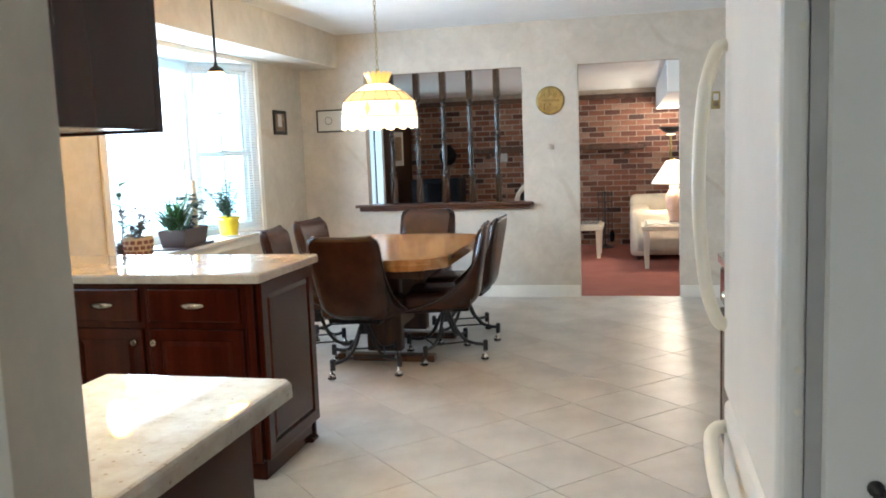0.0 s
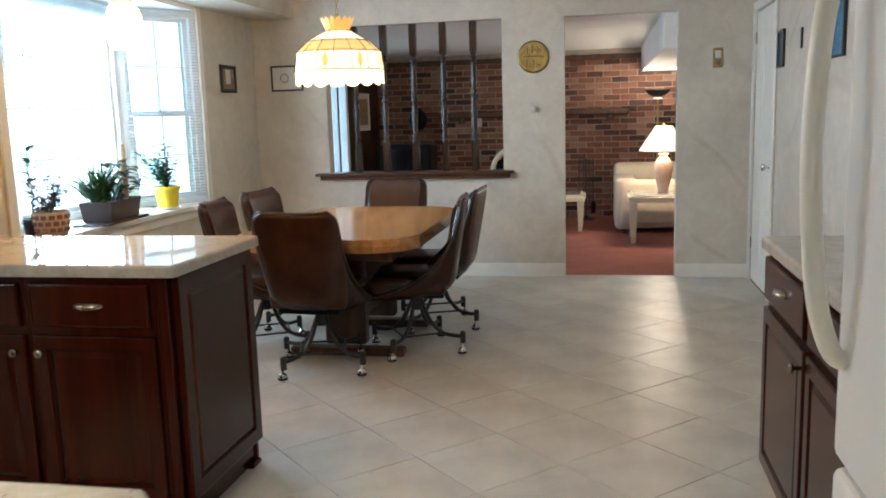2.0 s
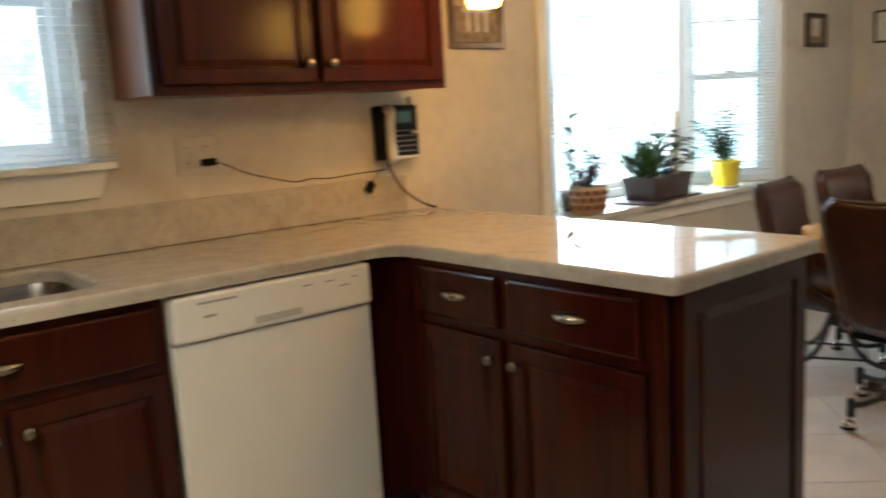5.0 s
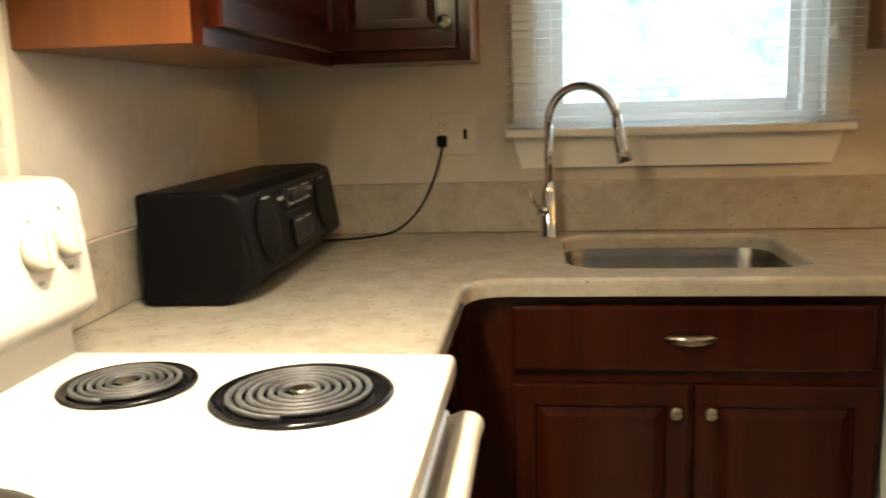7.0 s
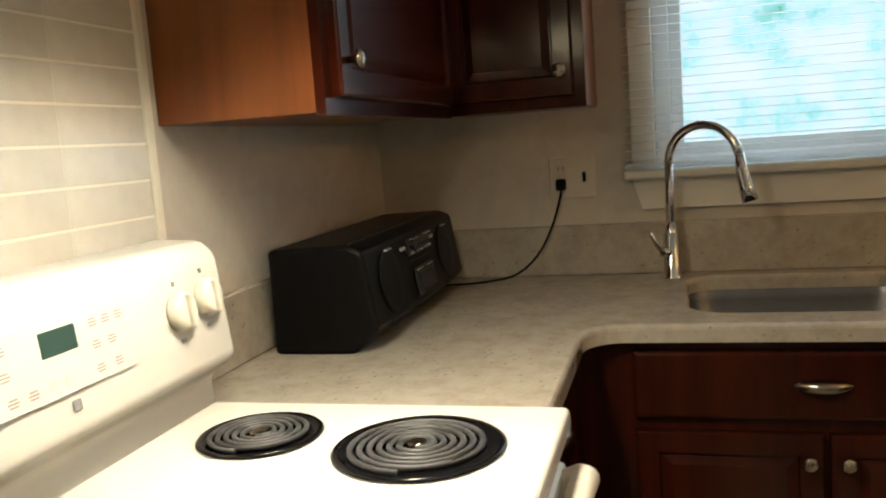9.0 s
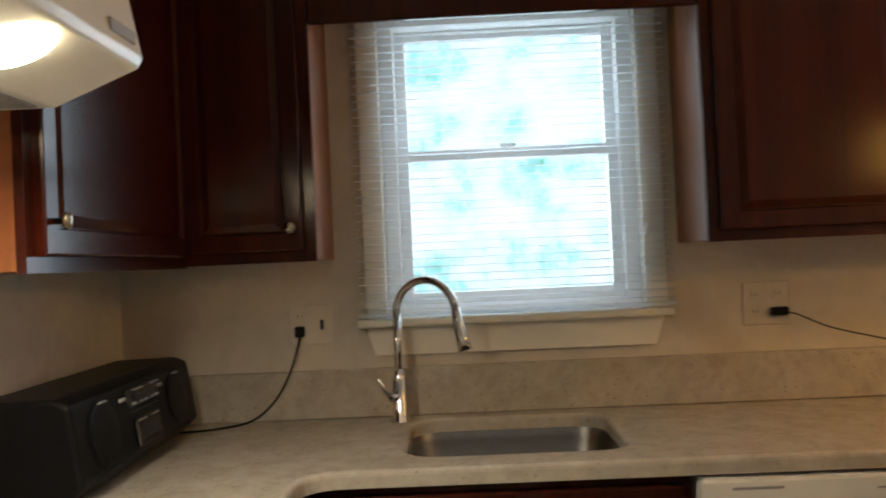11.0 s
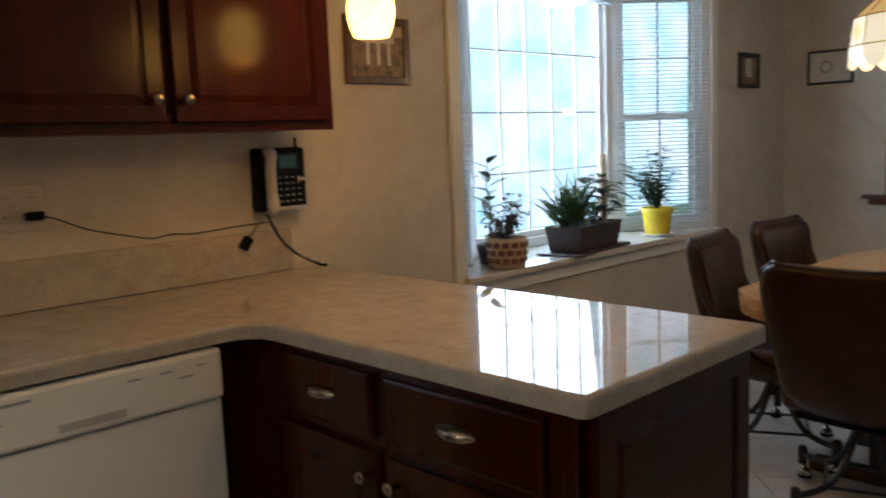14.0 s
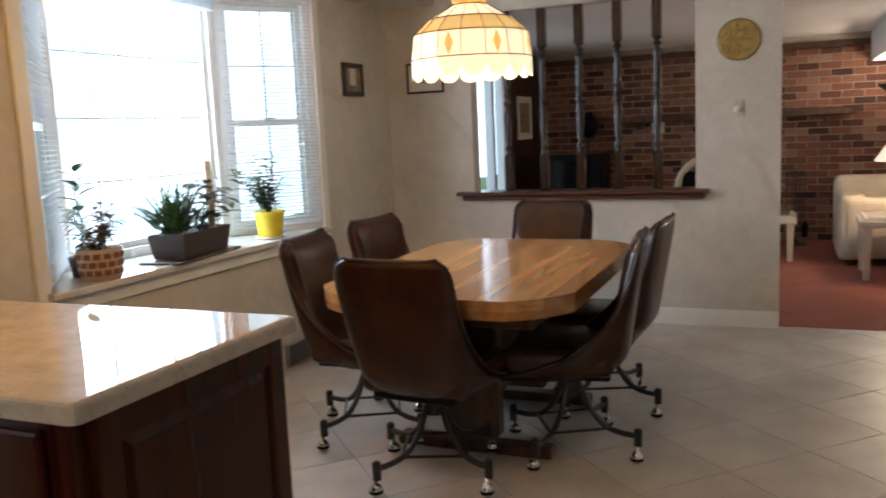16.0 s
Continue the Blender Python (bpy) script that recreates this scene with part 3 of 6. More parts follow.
# ---- worktops ----


def rounded_rect(x0, y0, x1, y1, r, n=6):
    out = []
    for cx, cy, a in ((x1 - r, y0 + r, -90), (x1 - r, y1 - r, 0), (x0 + r, y1 - r, 90), (x0 + r, y0 + r, 180)):
        out += [(cx + r * math.cos(radians(a + 90 * k / n)), cy + r * math.sin(radians(a + 90 * k / n))) for k in range(n + 1)]
    return out


def slab(loops, z0, z1, round_over=0.012):
    bm = bmesh.new()
    es = []
    for loop in loops:
        vs = [bm.verts.new((x, y, z0)) for x, y in loop]
        es += [bm.edges.new((vs[i], vs[(i + 1) % len(vs)])) for i in range(len(vs))]
    r = bmesh.ops.triangle_fill(bm, edges=es, use_beauty=True, use_dissolve=False)
    ext = bmesh.ops.extrude_face_region(bm, geom=[f for f in r["geom"] if isinstance(f, bmesh.types.BMFace)])
    for q in ext["geom"]:
        if isinstance(q, bmesh.types.BMVert):
            q.co.z = z1
    bmesh.ops.recalc_face_normals(bm, faces=bm.faces)
    rim = [e for e in bm.edges if len(e.link_faces) == 2 and all(abs(q.co.z - z1) < 1e-5 for q in e.verts) and abs(e.link_faces[0].normal.dot(e.link_faces[1].normal)) < 0.1]
    bmesh.ops.bevel(bm, geom=rim, offset=round_over, segments=3, affect="EDGES", profile=0.5)
    return bm


R = 0.085
outline = [(0.002, YS + 0.002), (1.187, YS + 0.002), (1.187, 0.885)]
outline += [(0.65 + R + R * math.cos(radians(a)), 0.885 + R + R * math.sin(radians(a))) for a in range(270, 179, -15)]
outline += [(0.65 + R + R * math.cos(radians(a)), 2.449 - R + R * math.sin(radians(a))) for a in range(180, 89, -15)]
outline += [(1.625, 2.449), (1.638, 2.454), (1.643, 2.466), (1.643, 3.10), (1.638, 3.112), (1.625, 3.117), (0.002, 3.117)]
wt = thing("worktop", pose(0, 0, 0), "beige speckled quartz worktop running round onto the peninsula", "countertop")
part("slab", slab([outline, rounded_rect(0.085, 1.10, 0.535, 1.63, 0.085)[::-1]], 0.877, 0.915), QUARTZ, wt)
bs = thing("backsplash", pose(0, 0, 0), "low beige quartz backsplash along the sink wall", "backsplash")
part("strip", bx((0.001, YS + 0.022, 0.9155), (0.021, 3.0, 1.058), 0.003), QUARTZ, bs)
bs2 = thing("backsplash", pose(0, 0, 0), "low beige quartz backsplash on the range wall", "backsplash")
part("strip", bx((0.002, YS + 0.001, 0.9155), (1.187, YS + 0.021, 1.058), 0.003), QUARTZ, bs2)
stub = thing("worktop", pose(0, 0, 0), "short beige quartz worktop beside the range", "countertop")
part("slab", slab([[(1.957, YS + 0.002), (2.418, YS + 0.002), (2.418, 0.975), (2.40, 0.995), (1.957, 0.995)]], 0.877, 0.915, 0.014), QUARTZ, stub)
bs3 = thing("backsplash", pose(0, 0, 0), "short quartz backsplash beside the entry", "backsplash")
part("strip", bx((1.957, YS + 0.001, 0.9155), (2.418, YS + 0.021, 1.058), 0.003), QUARTZ, bs3)

# ---- sink and tap ----
sink = thing("sink", pose(0, 0, 0.70), "undermounted brushed steel kitchen sink", "sink")
bm = bmesh.new()
rings = []
for off, z, r in ((-0.006, 0.176, 0.088), (0.0, 0.150, 0.085), (0.010, 0.03, 0.075), (0.035, 0.004, 0.06), (0.09, 0.0, 0.04)):
    rings.append([bm.verts.new((x, y, z)) for x, y in rounded_rect(0.085 + off, 1.10 + off, 0.535 - off, 1.63 - off, r)])
for a, b in zip(rings, rings[1:]):
    for k in range(len(a)):
        bm.faces.new((a[k], b[k], b[(k + 1) % len(a)], a[(k + 1) % len(a)]))
bm.faces.new(rings[-1])
part("basin", bm, STEEL, sink, "", True)
part("drain", lathe([(0.04, 0.002), (0.04, 0.005), (0.03, 0.005), (0.0005, 0.003)], 20, None, (0.31, 1.365, 0)), CHROME, sink)
tap = thing("kitchen_faucet", pose(0.112, 1.063, 0.915, 0, 0, 63), "tall chrome gooseneck pull-down kitchen faucet", "faucet")
part("body", lathe([(0.028, 0), (0.028, 0.006), (0.0225, 0.012), (0.021, 0.12), (0.016, 0.135), (0.0118, 0.15)], 20), CHROME, tap, "", True)
neck = [(0, 0, 0.13), (0, 0, 0.22), (0, 0, 0.305)] + arc((0.095, 0, 0.305), 0.095, 180, 10, 14)
part("neck", tube(neck, 0.0115, 14), CHROME, tap, "", True)
part("spray_head", tube([(0.189, 0, 0.322), (0.194, 0, 0.285), (0.205, 0, 0.24), (0.215, 0, 0.205)], [0.0125, 0.015, 0.018, 0.020], 14), CHROME, tap, "", True)
bm = tube([(0, 0.0, 0.075), (0, -0.045, 0.075)], 0.012, 12)
tube([(0, -0.045, 0.075), (-0.004, -0.075, 0.10), (-0.008, -0.095, 0.135)], [0.008, 0.006, 0.005], 8, bm)
part("lever", bm, CHROME, tap, "", True)

# ---- sink window ----
win = thing("window_1", pose(0, 0, 0), "white double-hung kitchen window with a bright garden view", "window", kind="structure")
fr = bmesh.new()
for a, b in (((1.03, 1.19), (1.075, 2.12)), ((1.745, 1.19), (1.79, 2.12)), ((1.075, 2.075), (1.745, 2.12)), ((1.075, 1.19), (1.745, 1.235))):
    bx((-0.13, a[0], a[1]), (-0.03, b[0], b[1]), 0.003, fr)
part("window_frame", fr, VINYL, win)
for z0, z1, x in ((1.235, 1.70, -0.075), (1.672, 2.075, -0.105)):
    s = bmesh.new()
    for a, b in (((1.075, z0), (1.108, z1)), ((1.712, z0), (1.745, z1)), ((1.108, z1 - 0.03), (1.712, z1)), ((1.108, z0), (1.712, z0 + 0.035))):
        bx((x - 0.014, a[0], a[1]), (x + 0.014, b[0], b[1]), 0.002, s)
    sash = part("sash", s, VINYL, win)
    pane = part("pane", bx((x - 0.003, 1.106, z0 + 0.03), (x + 0.003, 1.714, z1 - 0.028)), PANE, sash)
    pane.visible_shadow = False
part("sash_lock", bx((-0.061, 1.385, 1.702), (-0.03, 1.435, 1.714), 0.003), VINYL, win)
bm = bx((0.0, 0.945, 1.180), (0.062, 1.862, 1.203), 0.006, None, 2)
part("window_sill", bm, TRIM, win)
bm = bmesh.new()
vs = [bm.verts.new((0.001, y, z)) for y, z in ((0.965, 1.18), (1.842, 1.18), (1.815, 1.095), (0.99, 1.095))]
f = bm.faces.new(vs)
e = bmesh.ops.extrude_face_region(bm, geom=[f])
bmesh.ops.translate(bm, verts=[q for q in e["geom"] if isinstance(q, bmesh.types.BMVert)], vec=(0.018, 0, 0))
bmesh.ops.recalc_face_normals(bm, faces=bm.faces)
part("apron", bm, TRIM, win)
cs = bx((0.0, 0.965, 1.204), (0.016, 1.03, 2.19), 0.003)
bx((0.0, 1.79, 1.204), (0.016, 1.855, 2.19), 0.003, cs)
bx((0.0, 1.03, 2.12), (0.016, 1.79, 2.19), 0.003, cs)
part("casing", cs, TRIM, win)


def slat_mesh(length, width=0.024, tilt=3):
    bm = bmesh.new()
    rows = []
    for k in range(4):
        u = (k / 3 - 0.5) * width
        h = 0.0022 * (1 - (2 * k / 3 - 1) ** 2)
        p = Vector((u, 0, h))
        p.rotate(Euler((0, radians(tilt), 0)))
        rows.append((bm.verts.new((p.x, 0, p.z)), bm.verts.new((p.x, length, p.z))))
    for a, b in zip(rows, rows[1:]):
        bm.faces.new((a[0], b[0], b[1], a[1]))
    me = bpy.data.meshes.new("slat")
    bm.to_mesh(me)
    bm.free()
    me.materials.append(BLIND)
    return me


def blind(m, length, z0, z1, label, pitch=0.0235, tilt=2):
    """A mini blind along y from the pose m, hanging between two heights."""
    b = thing("mini_blind", m, label, "blind")
    part("head_rail", bx((-0.014, 0, z1), (0.014, length, z1 + 0.026), 0.003), BLIND, b)
    part("bottom_rail", bx((-0.012, 0, z0), (0.012, length, z0 + 0.014), 0.004), BLIND, b)
    me = slat_mesh(length - 0.006, 0.024, tilt)
    n = int((z1 - z0 - 0.02) / pitch)
    for i in range(n):
        s = new("slat", me)
        s.parent = b
        s.matrix_basis = pose(0, 0.003, z0 + 0.026 + i * pitch)
    for y in (0.10, length - 0.10):
        part("ladder_cord", bx((-0.0125, y - 0.0008, z0 + 0.01), (-0.0115, y + 0.0008, z1)), BLIND, b)
        part("ladder_cord", bx((0.0115, y - 0.0008, z0 + 0.01), (0.0125, y + 0.0008, z1)), BLIND, b)
    return b


bl = blind(pose(0.034, 0.948, 0), 0.925, 1.206, 2.15, "white mini blind lowered with open slats over the sink window")
part("tassel", lathe([(0.003, 0), (0.008, -0.01), (0.010, -0.035), (0.0004, -0.038)], 10, None, (0.03, 0.845, 1.45)), VINYL, bl)
part("pull_cord", tube([(0.02, 0.845, 2.15), (0.03, 0.845, 1.45)], 0.0012, 5), VINYL, bl)

# ---- dishwasher ----
dw = thing("dishwasher", pose(0, 1.745, 0), "white built-in dishwasher with a plain front", "dishwasher")
part("tub", bx((0.03, 0.004, 0.02), (0.60, 0.611, 0.868)), DISHWHITE, dw)
part("door_panel", bx((0.60, 0.003, 0.105), (0.637, 0.612, 0.742), 0.006, None, 2), DISHWHITE, dw)
cp = part("control_panel", bx((0.60, 0.003, 0.746), (0.652, 0.612, 0.868), 0.010, None, 2), DISHWHITE, dw)
part("handle_recess", bx((0.640, 0.225, 0.758), (0.6535, 0.375, 0.782), 0.004), GASKET, cp, "moulded grip")
part("vent_slot", bx((0.651, 0.07, 0.842), (0.6532, 0.18, 0.848)), GREYPRINT, cp)
part("badge", bx((0.651, 0.085, 0.805), (0.6532, 0.12, 0.812)), GREYPRINT, cp)
for y, w in ((0.38, 0.03), (0.455, 0.03), (0.50, 0.035), (0.545, 0.02)):
    part("button_mark", bx((0.651, y, 0.835 - (0.02 if w > 0.03 else 0)), (0.6532, y + w, 0.839 - (0.02 if w > 0.03 else 0))), GREYPRINT, cp)
part("kick_plate", bx((0.53, 0.003, 0.0), (0.55, 0.612, 0.10)), DISHWHITE, dw)

# ---- electric range ----
rg = thing("electric_range", pose(1.192, YS + 0.02, 0), "white electric coil range with a slanted backguard", "stove")
part("body", bx((0.002, 0.02, 0.03), (0.758, 0.61, 0.885), 0.003), ENAMEL, rg)
part("cooktop", bx((0, 0.055, 0.885), (0.76, 0.665, 0.922), 0.010, None, 3), ENAMEL, rg)
part("front_trim", bx((0.002, 0.61, 0.845), (0.758, 0.645, 0.884), 0.004), ENAMEL, rg)
part("oven_door", bx((0.004, 0.61, 0.26), (0.756, 0.655, 0.840), 0.008, None, 2), ENAMEL, rg)
part("oven_window", bx((0.16, 0.652, 0.38), (0.60, 0.657, 0.62), 0.002), BLACKGLOSS, rg)
part("drawer", bx((0.004, 0.61, 0.04), (0.756, 0.650, 0.25), 0.006, None, 2), ENAMEL, rg)
for i in range(6):
    part("vent_slot", bx((-0.0005, 0.585 + i * 0.011, 0.80), (0.004, 0.590 + i * 0.011, 0.875)), GREYPRINT, rg)
hd = [(0.038, 0.65, 0.818), (0.036, 0.680, 0.828), (0.046, 0.686, 0.830), (0.085, 0.684, 0.830), (0.38, 0.686, 0.830), (0.675, 0.684, 0.830), (0.714, 0.686, 0.830), (0.724, 0.680, 0.828), (0.722, 0.65, 0.818)]
part("oven_handle", tube(hd, [0.018, 0.020, 0.021, 0.020, 0.018, 0.020, 0.021, 0.020, 0.018], 14), CREAMPLASTIC, rg, "thick cream oven handle", True)
bm = bmesh.new()
prof = [(0.0, 0.885), (0.088, 0.885), (0.082, 0.968), (0.130, 1.0), (0.112, 1.166), (0.09, 1.190), (0.0, 1.195)]
n = len(prof)
a = [bm.verts.new((-0.002, y, z)) for y, z in prof]
b = [bm.verts.new((0.762, y, z)) for y, z in prof]
bm.faces.new(a)
bm.faces.new(b[::-1])
for i in range(n):
    bm.faces.new((a[(i + 1) % n], a[i], b[i], b[(i + 1) % n]))
bmesh.ops.recalc_face_normals(bm, faces=bm.faces)
bmesh.ops.bevel(bm, geom=list(bm.edges), offset=0.014, segments=3, affect="EDGES", profile=0.5)
bg = part("backguard", bm, ENAMEL, rg, "", True)
SL = math.degrees(math.atan2(0.018, 0.166))


def on_guard(x, z):
    """A pose on the slanted face of the backguard, local z pointing out of it."""
    y = 0.130 - (z - 1.0) * 0.018 / 0.166
    return pose(x, y + 0.001, z, 90 - SL, 0, 180)


kn = [(0.029, 0), (0.030, 0.004), (0.0285, 0.012), (0.026, 0.017), (0.020, 0.019), (0.0004, 0.020)]
for x, z in ((0.062, 1.108), (0.136, 1.100), (0.624, 1.100), (0.698, 1.108)):
    k = part("knob", lathe(kn, 20), CREAMPLASTIC, bg, "", True)
    k.matrix_basis = on_guard(x, z)
    g = part("grip", bx((-0.004, -0.025, 0.016), (0.004, 0.025, 0.027), 0.002), CREAMPLASTIC, k)
    d = part("dial_mark", bx((-0.003, 0.038, 0.0), (0.003, 0.045, 0.0015)), GREYPRINT, bg)
    d.matrix_basis = on_guard(x, z)
    d = part("dial_mark", bx((-0.006, -0.046, 0.0), (0.006, -0.040, 0.0015)), GREYPRINT, bg)
    d.matrix_basis = on_guard(x, z)
pnl = part("control_plate", bx((-0.128, -0.046, 0), (0.128, 0.046, 0.003), 0.001), ENAMEL, bg)
pnl.matrix_basis = on_guard(0.380, 1.100)
part("clock_display", bx((-0.032, 0.004, 0.002), (0.028, 0.034, 0.0045), 0.001), LCD, pnl, "dark green clock display")
for i, (x, y) in enumerate([(-0.115, 0.028), (-0.09, 0.028), (-0.115, 0.0), (-0.09, 0.0), (-0.115, -0.03), (-0.085, -0.03), (-0.055, -0.03), (0.06, 0.028), (0.085, 0.028), (0.11, 0.028), (0.06, 0.0), (0.09, 0.0), (0.06, -0.03), (0.095, -0.03)]):
    for dy, w in ((0.0036, 0.006), (-0.0004, 0.008), (-0.0044, 0.0065)):
        part("key_mark", bx((x - w, y + dy - 0.0011, 0.0025), (x + w, y + dy + 0.0011, 0.0036)), PALEPRINT, pnl)
for x in (-0.02, 0.005):
    part("key", lathe([(0.009, 0.0025), (0.009, 0.004), (0.0004, 0.0042)], 12, None, (x, -0.03, 0)), CREAMPLASTIC, pnl)
em_ = part("emblem", bx((-0.007, -0.007, 0), (0.007, 0.007, 0.002), 0.002), GREYPRINT, bg)
em_.matrix_basis = on_guard(0.372, 1.038)
for x, y, r in ((1.347, 0.494, 0.087), (1.374, 0.738, 0.112), (1.765, 0.507, 0.112), (1.775, 0.757, 0.087)):
    bn = part("burner", lathe([(r * 0.72, 0.0008), (r * 1.02, 0.0008), (r * 1.04, 0.003), (r * 1.0, 0.0065), (r * 0.93, 0.004), (r * 0.80, 0.0016)], 40), BLACKGLOSS, rg, "black drip pan with coiled element", True)
    put_at(bn, x - 1.192, y - YS - 0.02, 0.922)
    pts = []
    turns = 6 if r > 0.1 else 5
    for k in range(turns * 24 + 1):
        a = 2 * math.pi * k / 24
        rr = 0.016 + (r * 0.84 - 0.016) * k / (turns * 24)
        pts.append((rr * math.cos(a), rr * math.sin(a), 0.0062))
    part("coil", tube(pts, 0.0042 if r > 0.1 else 0.0038, 6), COIL, bn, "grey spiral heating coil", True)
    part("pan", lathe([(r * 0.86, 0.0012), (r * 0.5, 0.0006), (0.0005, 0.0004)], 32), BLACKGLOSS, bn)
    part("medallion", lathe([(0.016, 0.008), (0.012, 0.0105), (0.0004, 0.0105)], 16), NICKEL, bn)

# tiled panel behind the range
tp = thing("tile_panel", pose(1.165, YS, 0), "cream glazed tile panel behind the range", "wall tile")
part("grout_bed", bx((0, 0.0006, 0.92), (0.80, 0.0062, 1.62)), CREAMPLASTIC, tp)
part("edge_trim", bx((-0.022, 0.0006, 0.92), (0, 0.012, 1.62), 0.003), CREAMPLASTIC, tp, "cream edging strip")
tm = bpy.data.meshes.new("tile")
bm = bx((0.0007, 0.003, 0.0022), (0.1993, 0.0070, 0.0578), 0.0007)
bm.to_mesh(tm)
bm.free()
tm.materials.append(BACKTILE)
for i in range(4):
    for j in range(11):
        s = new("tile", tm)
        s.parent = tp
        s.matrix_basis = pose(i * 0.20, 0, 0.93 + j * 0.06)

# ---- range hood ----
hood = thing("range_hood", pose(1.160, YS, 0), "white under-cabinet range hood with its lamp on", "range hood")
prof = [(0.002, 1.635), (0.39, 1.635), (0.525, 1.690), (0.533, 1.705), (0.51, 1.825), (0.002, 1.828)]
bm = bmesh.new()
a = [bm.verts.new((0, y, z)) for y, z in prof]
b = [bm.verts.new((0.758, y, z)) for y, z in prof]
bm.faces.new(a)
bm.faces.new(b[::-1])
for i in range(len(prof)):
    bm.faces.new((a[(i + 1) % len(prof)], a[i], b[i], b[(i + 1) % len(prof)]))
bmesh.ops.recalc_face_normals(bm, faces=bm.faces)
bmesh.ops.bevel(bm, geom=list(bm.edges), offset=0.004, segments=2, affect="EDGES", profile=0.5)
part("canopy", bm, ENAMEL, hood)
part("grease_filter", bx((0.03, 0.03, 1.631), (0.728, 0.375, 1.6345)), mottled("filter_mesh", (0.22, 0.22, 0.22), 0.5, 60, 0.3, 0.6, 400, metal=0.7), hood, "grey wire mesh filter")
for x in (0.256, 0.504):
    lens = part("lamp_lens", lathe([(0.052, 0), (0.052, -0.005), (0.040, -0.010), (0.0004, -0.012)], 28), HOODLENS, hood, "glowing round lamp lens", True)
    lens.matrix_basis = pose(x, 0.462, 1.664, 22.2, 0, 0)
part("switch_strip", bx((0.03, 0.525, 1.72), (0.12, 0.534, 1.74), 0.002), GREYPRINT, hood)

# ---- stereo on the counter ----
st = thing("stereo", pose(0.158, 0.275, 0.9155, 0, 0, 1), "black portable stereo with a cassette deck on the counter", "stereo")
bm = bmesh.new()
prof = [(0.0, 0.0), (0.17, 0.0), (0.225, 0.05), (0.20, 0.222), (0.17, 0.236), (0.0, 0.232)]
a = [bm.verts.new((0, y, z)) for y, z in prof]
b = [bm.verts.new((0.73, y, z)) for y, z in prof]
bm.faces.new(a)
bm.faces.new(b[::-1])
for i in range(len(prof)):
    bm.faces.new((a[(i + 1) % len(prof)], a[i], b[i], b[(i + 1) % len(prof)]))
bmesh.ops.recalc_face_normals(bm, faces=bm.faces)
bmesh.ops.bevel(bm, geom=list(bm.edges), offset=0.010, segments=2, affect="EDGES", profile=0.5)
part("case", bm, BLACK, st)
TL = -math.degrees(math.atan2(0.025, 0.185))


def on_face(x, z):
    return pose(x, 0.2255 - (z - 0.05) * 0.025 / 0.185, z, -TL, 0, 0)


for x in (0.14, 0.60):
    g = part("speaker_grille", lathe([(0.070, 0), (0.071, 0.002), (0.064, 0.003), (0.04, 0.004), (0.0004, 0.004)], 28), BLACK, st, "dark round speaker grille")
    g.matrix_basis = on_face(x, 0.135) @ pose(0, 0, 0, -90)
dk = part("cassette_deck", bx((-0.075, -0.002, -0.035), (0.075, 0.008, 0.035), 0.004), BLACKGLOSS, st, "glossy cassette door")
dk.matrix_basis = on_face(0.37, 0.10)
part("deck_window", bx((-0.055, 0.007, -0.018), (0.055, 0.0095, 0.02), 0.002), GREYPLASTIC, dk)
rd = part("tuner_panel", bx((-0.09, -0.002, -0.022), (0.09, 0.006, 0.022), 0.003), GREYPLASTIC, st)
rd.matrix_basis = on_face(0.37, 0.187)
part("dial_window", bx((-0.08, 0.005, 0.002), (0.05, 0.0075, 0.016)), BLACKGLOSS, rd)
part("tuning_knob", lathe([(0.011, 0), (0.011, 0.012), (0.0004, 0.013)], 14), GREYPLASTIC, rd).matrix_basis = pose(0.07, 0.005, 0.006, -90)
for i in range(5):
    part("key", bx((-0.05 + i * 0.022, 0.005, -0.018), (-0.034 + i * 0.022, 0.010, -0.006), 0.001), GREYPLASTIC, rd)

for x, z, w in ((0.37, 0.152, 0.17), (0.37, 0.062, 0.13), (0.60, 0.052, 0.10), (0.14, 0.052, 0.10)):
    tr_ = part("trim_line", bx((-w / 2, -0.001, -0.0012), (w / 2, 0.003, 0.0012)), GREYPLASTIC, st, "thin grey line")
    tr_.matrix_basis = on_face(x, z)
for x in (0.245, 0.262, 0.48, 0.50):
    k_ = part("dial", lathe([(0.005, 0), (0.005, 0.005), (0.0004, 0.006)], 12), GREYPRINT, st, "small grey dial")
    k_.matrix_basis = on_face(x, 0.19) @ pose(0, 0, 0, -90)
for x, z, w, h in ((0.30, 0.205, 0.05, 0.004), (0.41, 0.205, 0.06, 0.004), (0.30, 0.172, 0.02, 0.006), (0.335, 0.172, 0.02, 0.006), (0.37, 0.172, 0.02, 0.006), (0.405, 0.172, 0.02, 0.006), (0.44, 0.172, 0.02, 0.006), (0.33, 0.128, 0.05, 0.003), (0.41, 0.128, 0.05, 0.003), (0.14, 0.205, 0.03, 0.005), (0.60, 0.205, 0.03, 0.005)):
    k_ = part("key_mark", bx((-w / 2, 0.002, -h / 2), (w / 2, 0.0105, h / 2), 0.001), GREYPRINT, st, "small grey key")
    k_.matrix_basis = on_face(x, z)
st.scale = (1, 1, 0.92)
part("top_seam", bx((0.02, 0.165, 0.2345), (0.71, 0.168, 0.2375)), GREYPLASTIC, st)

# ---- outlets, cords and telephone ----


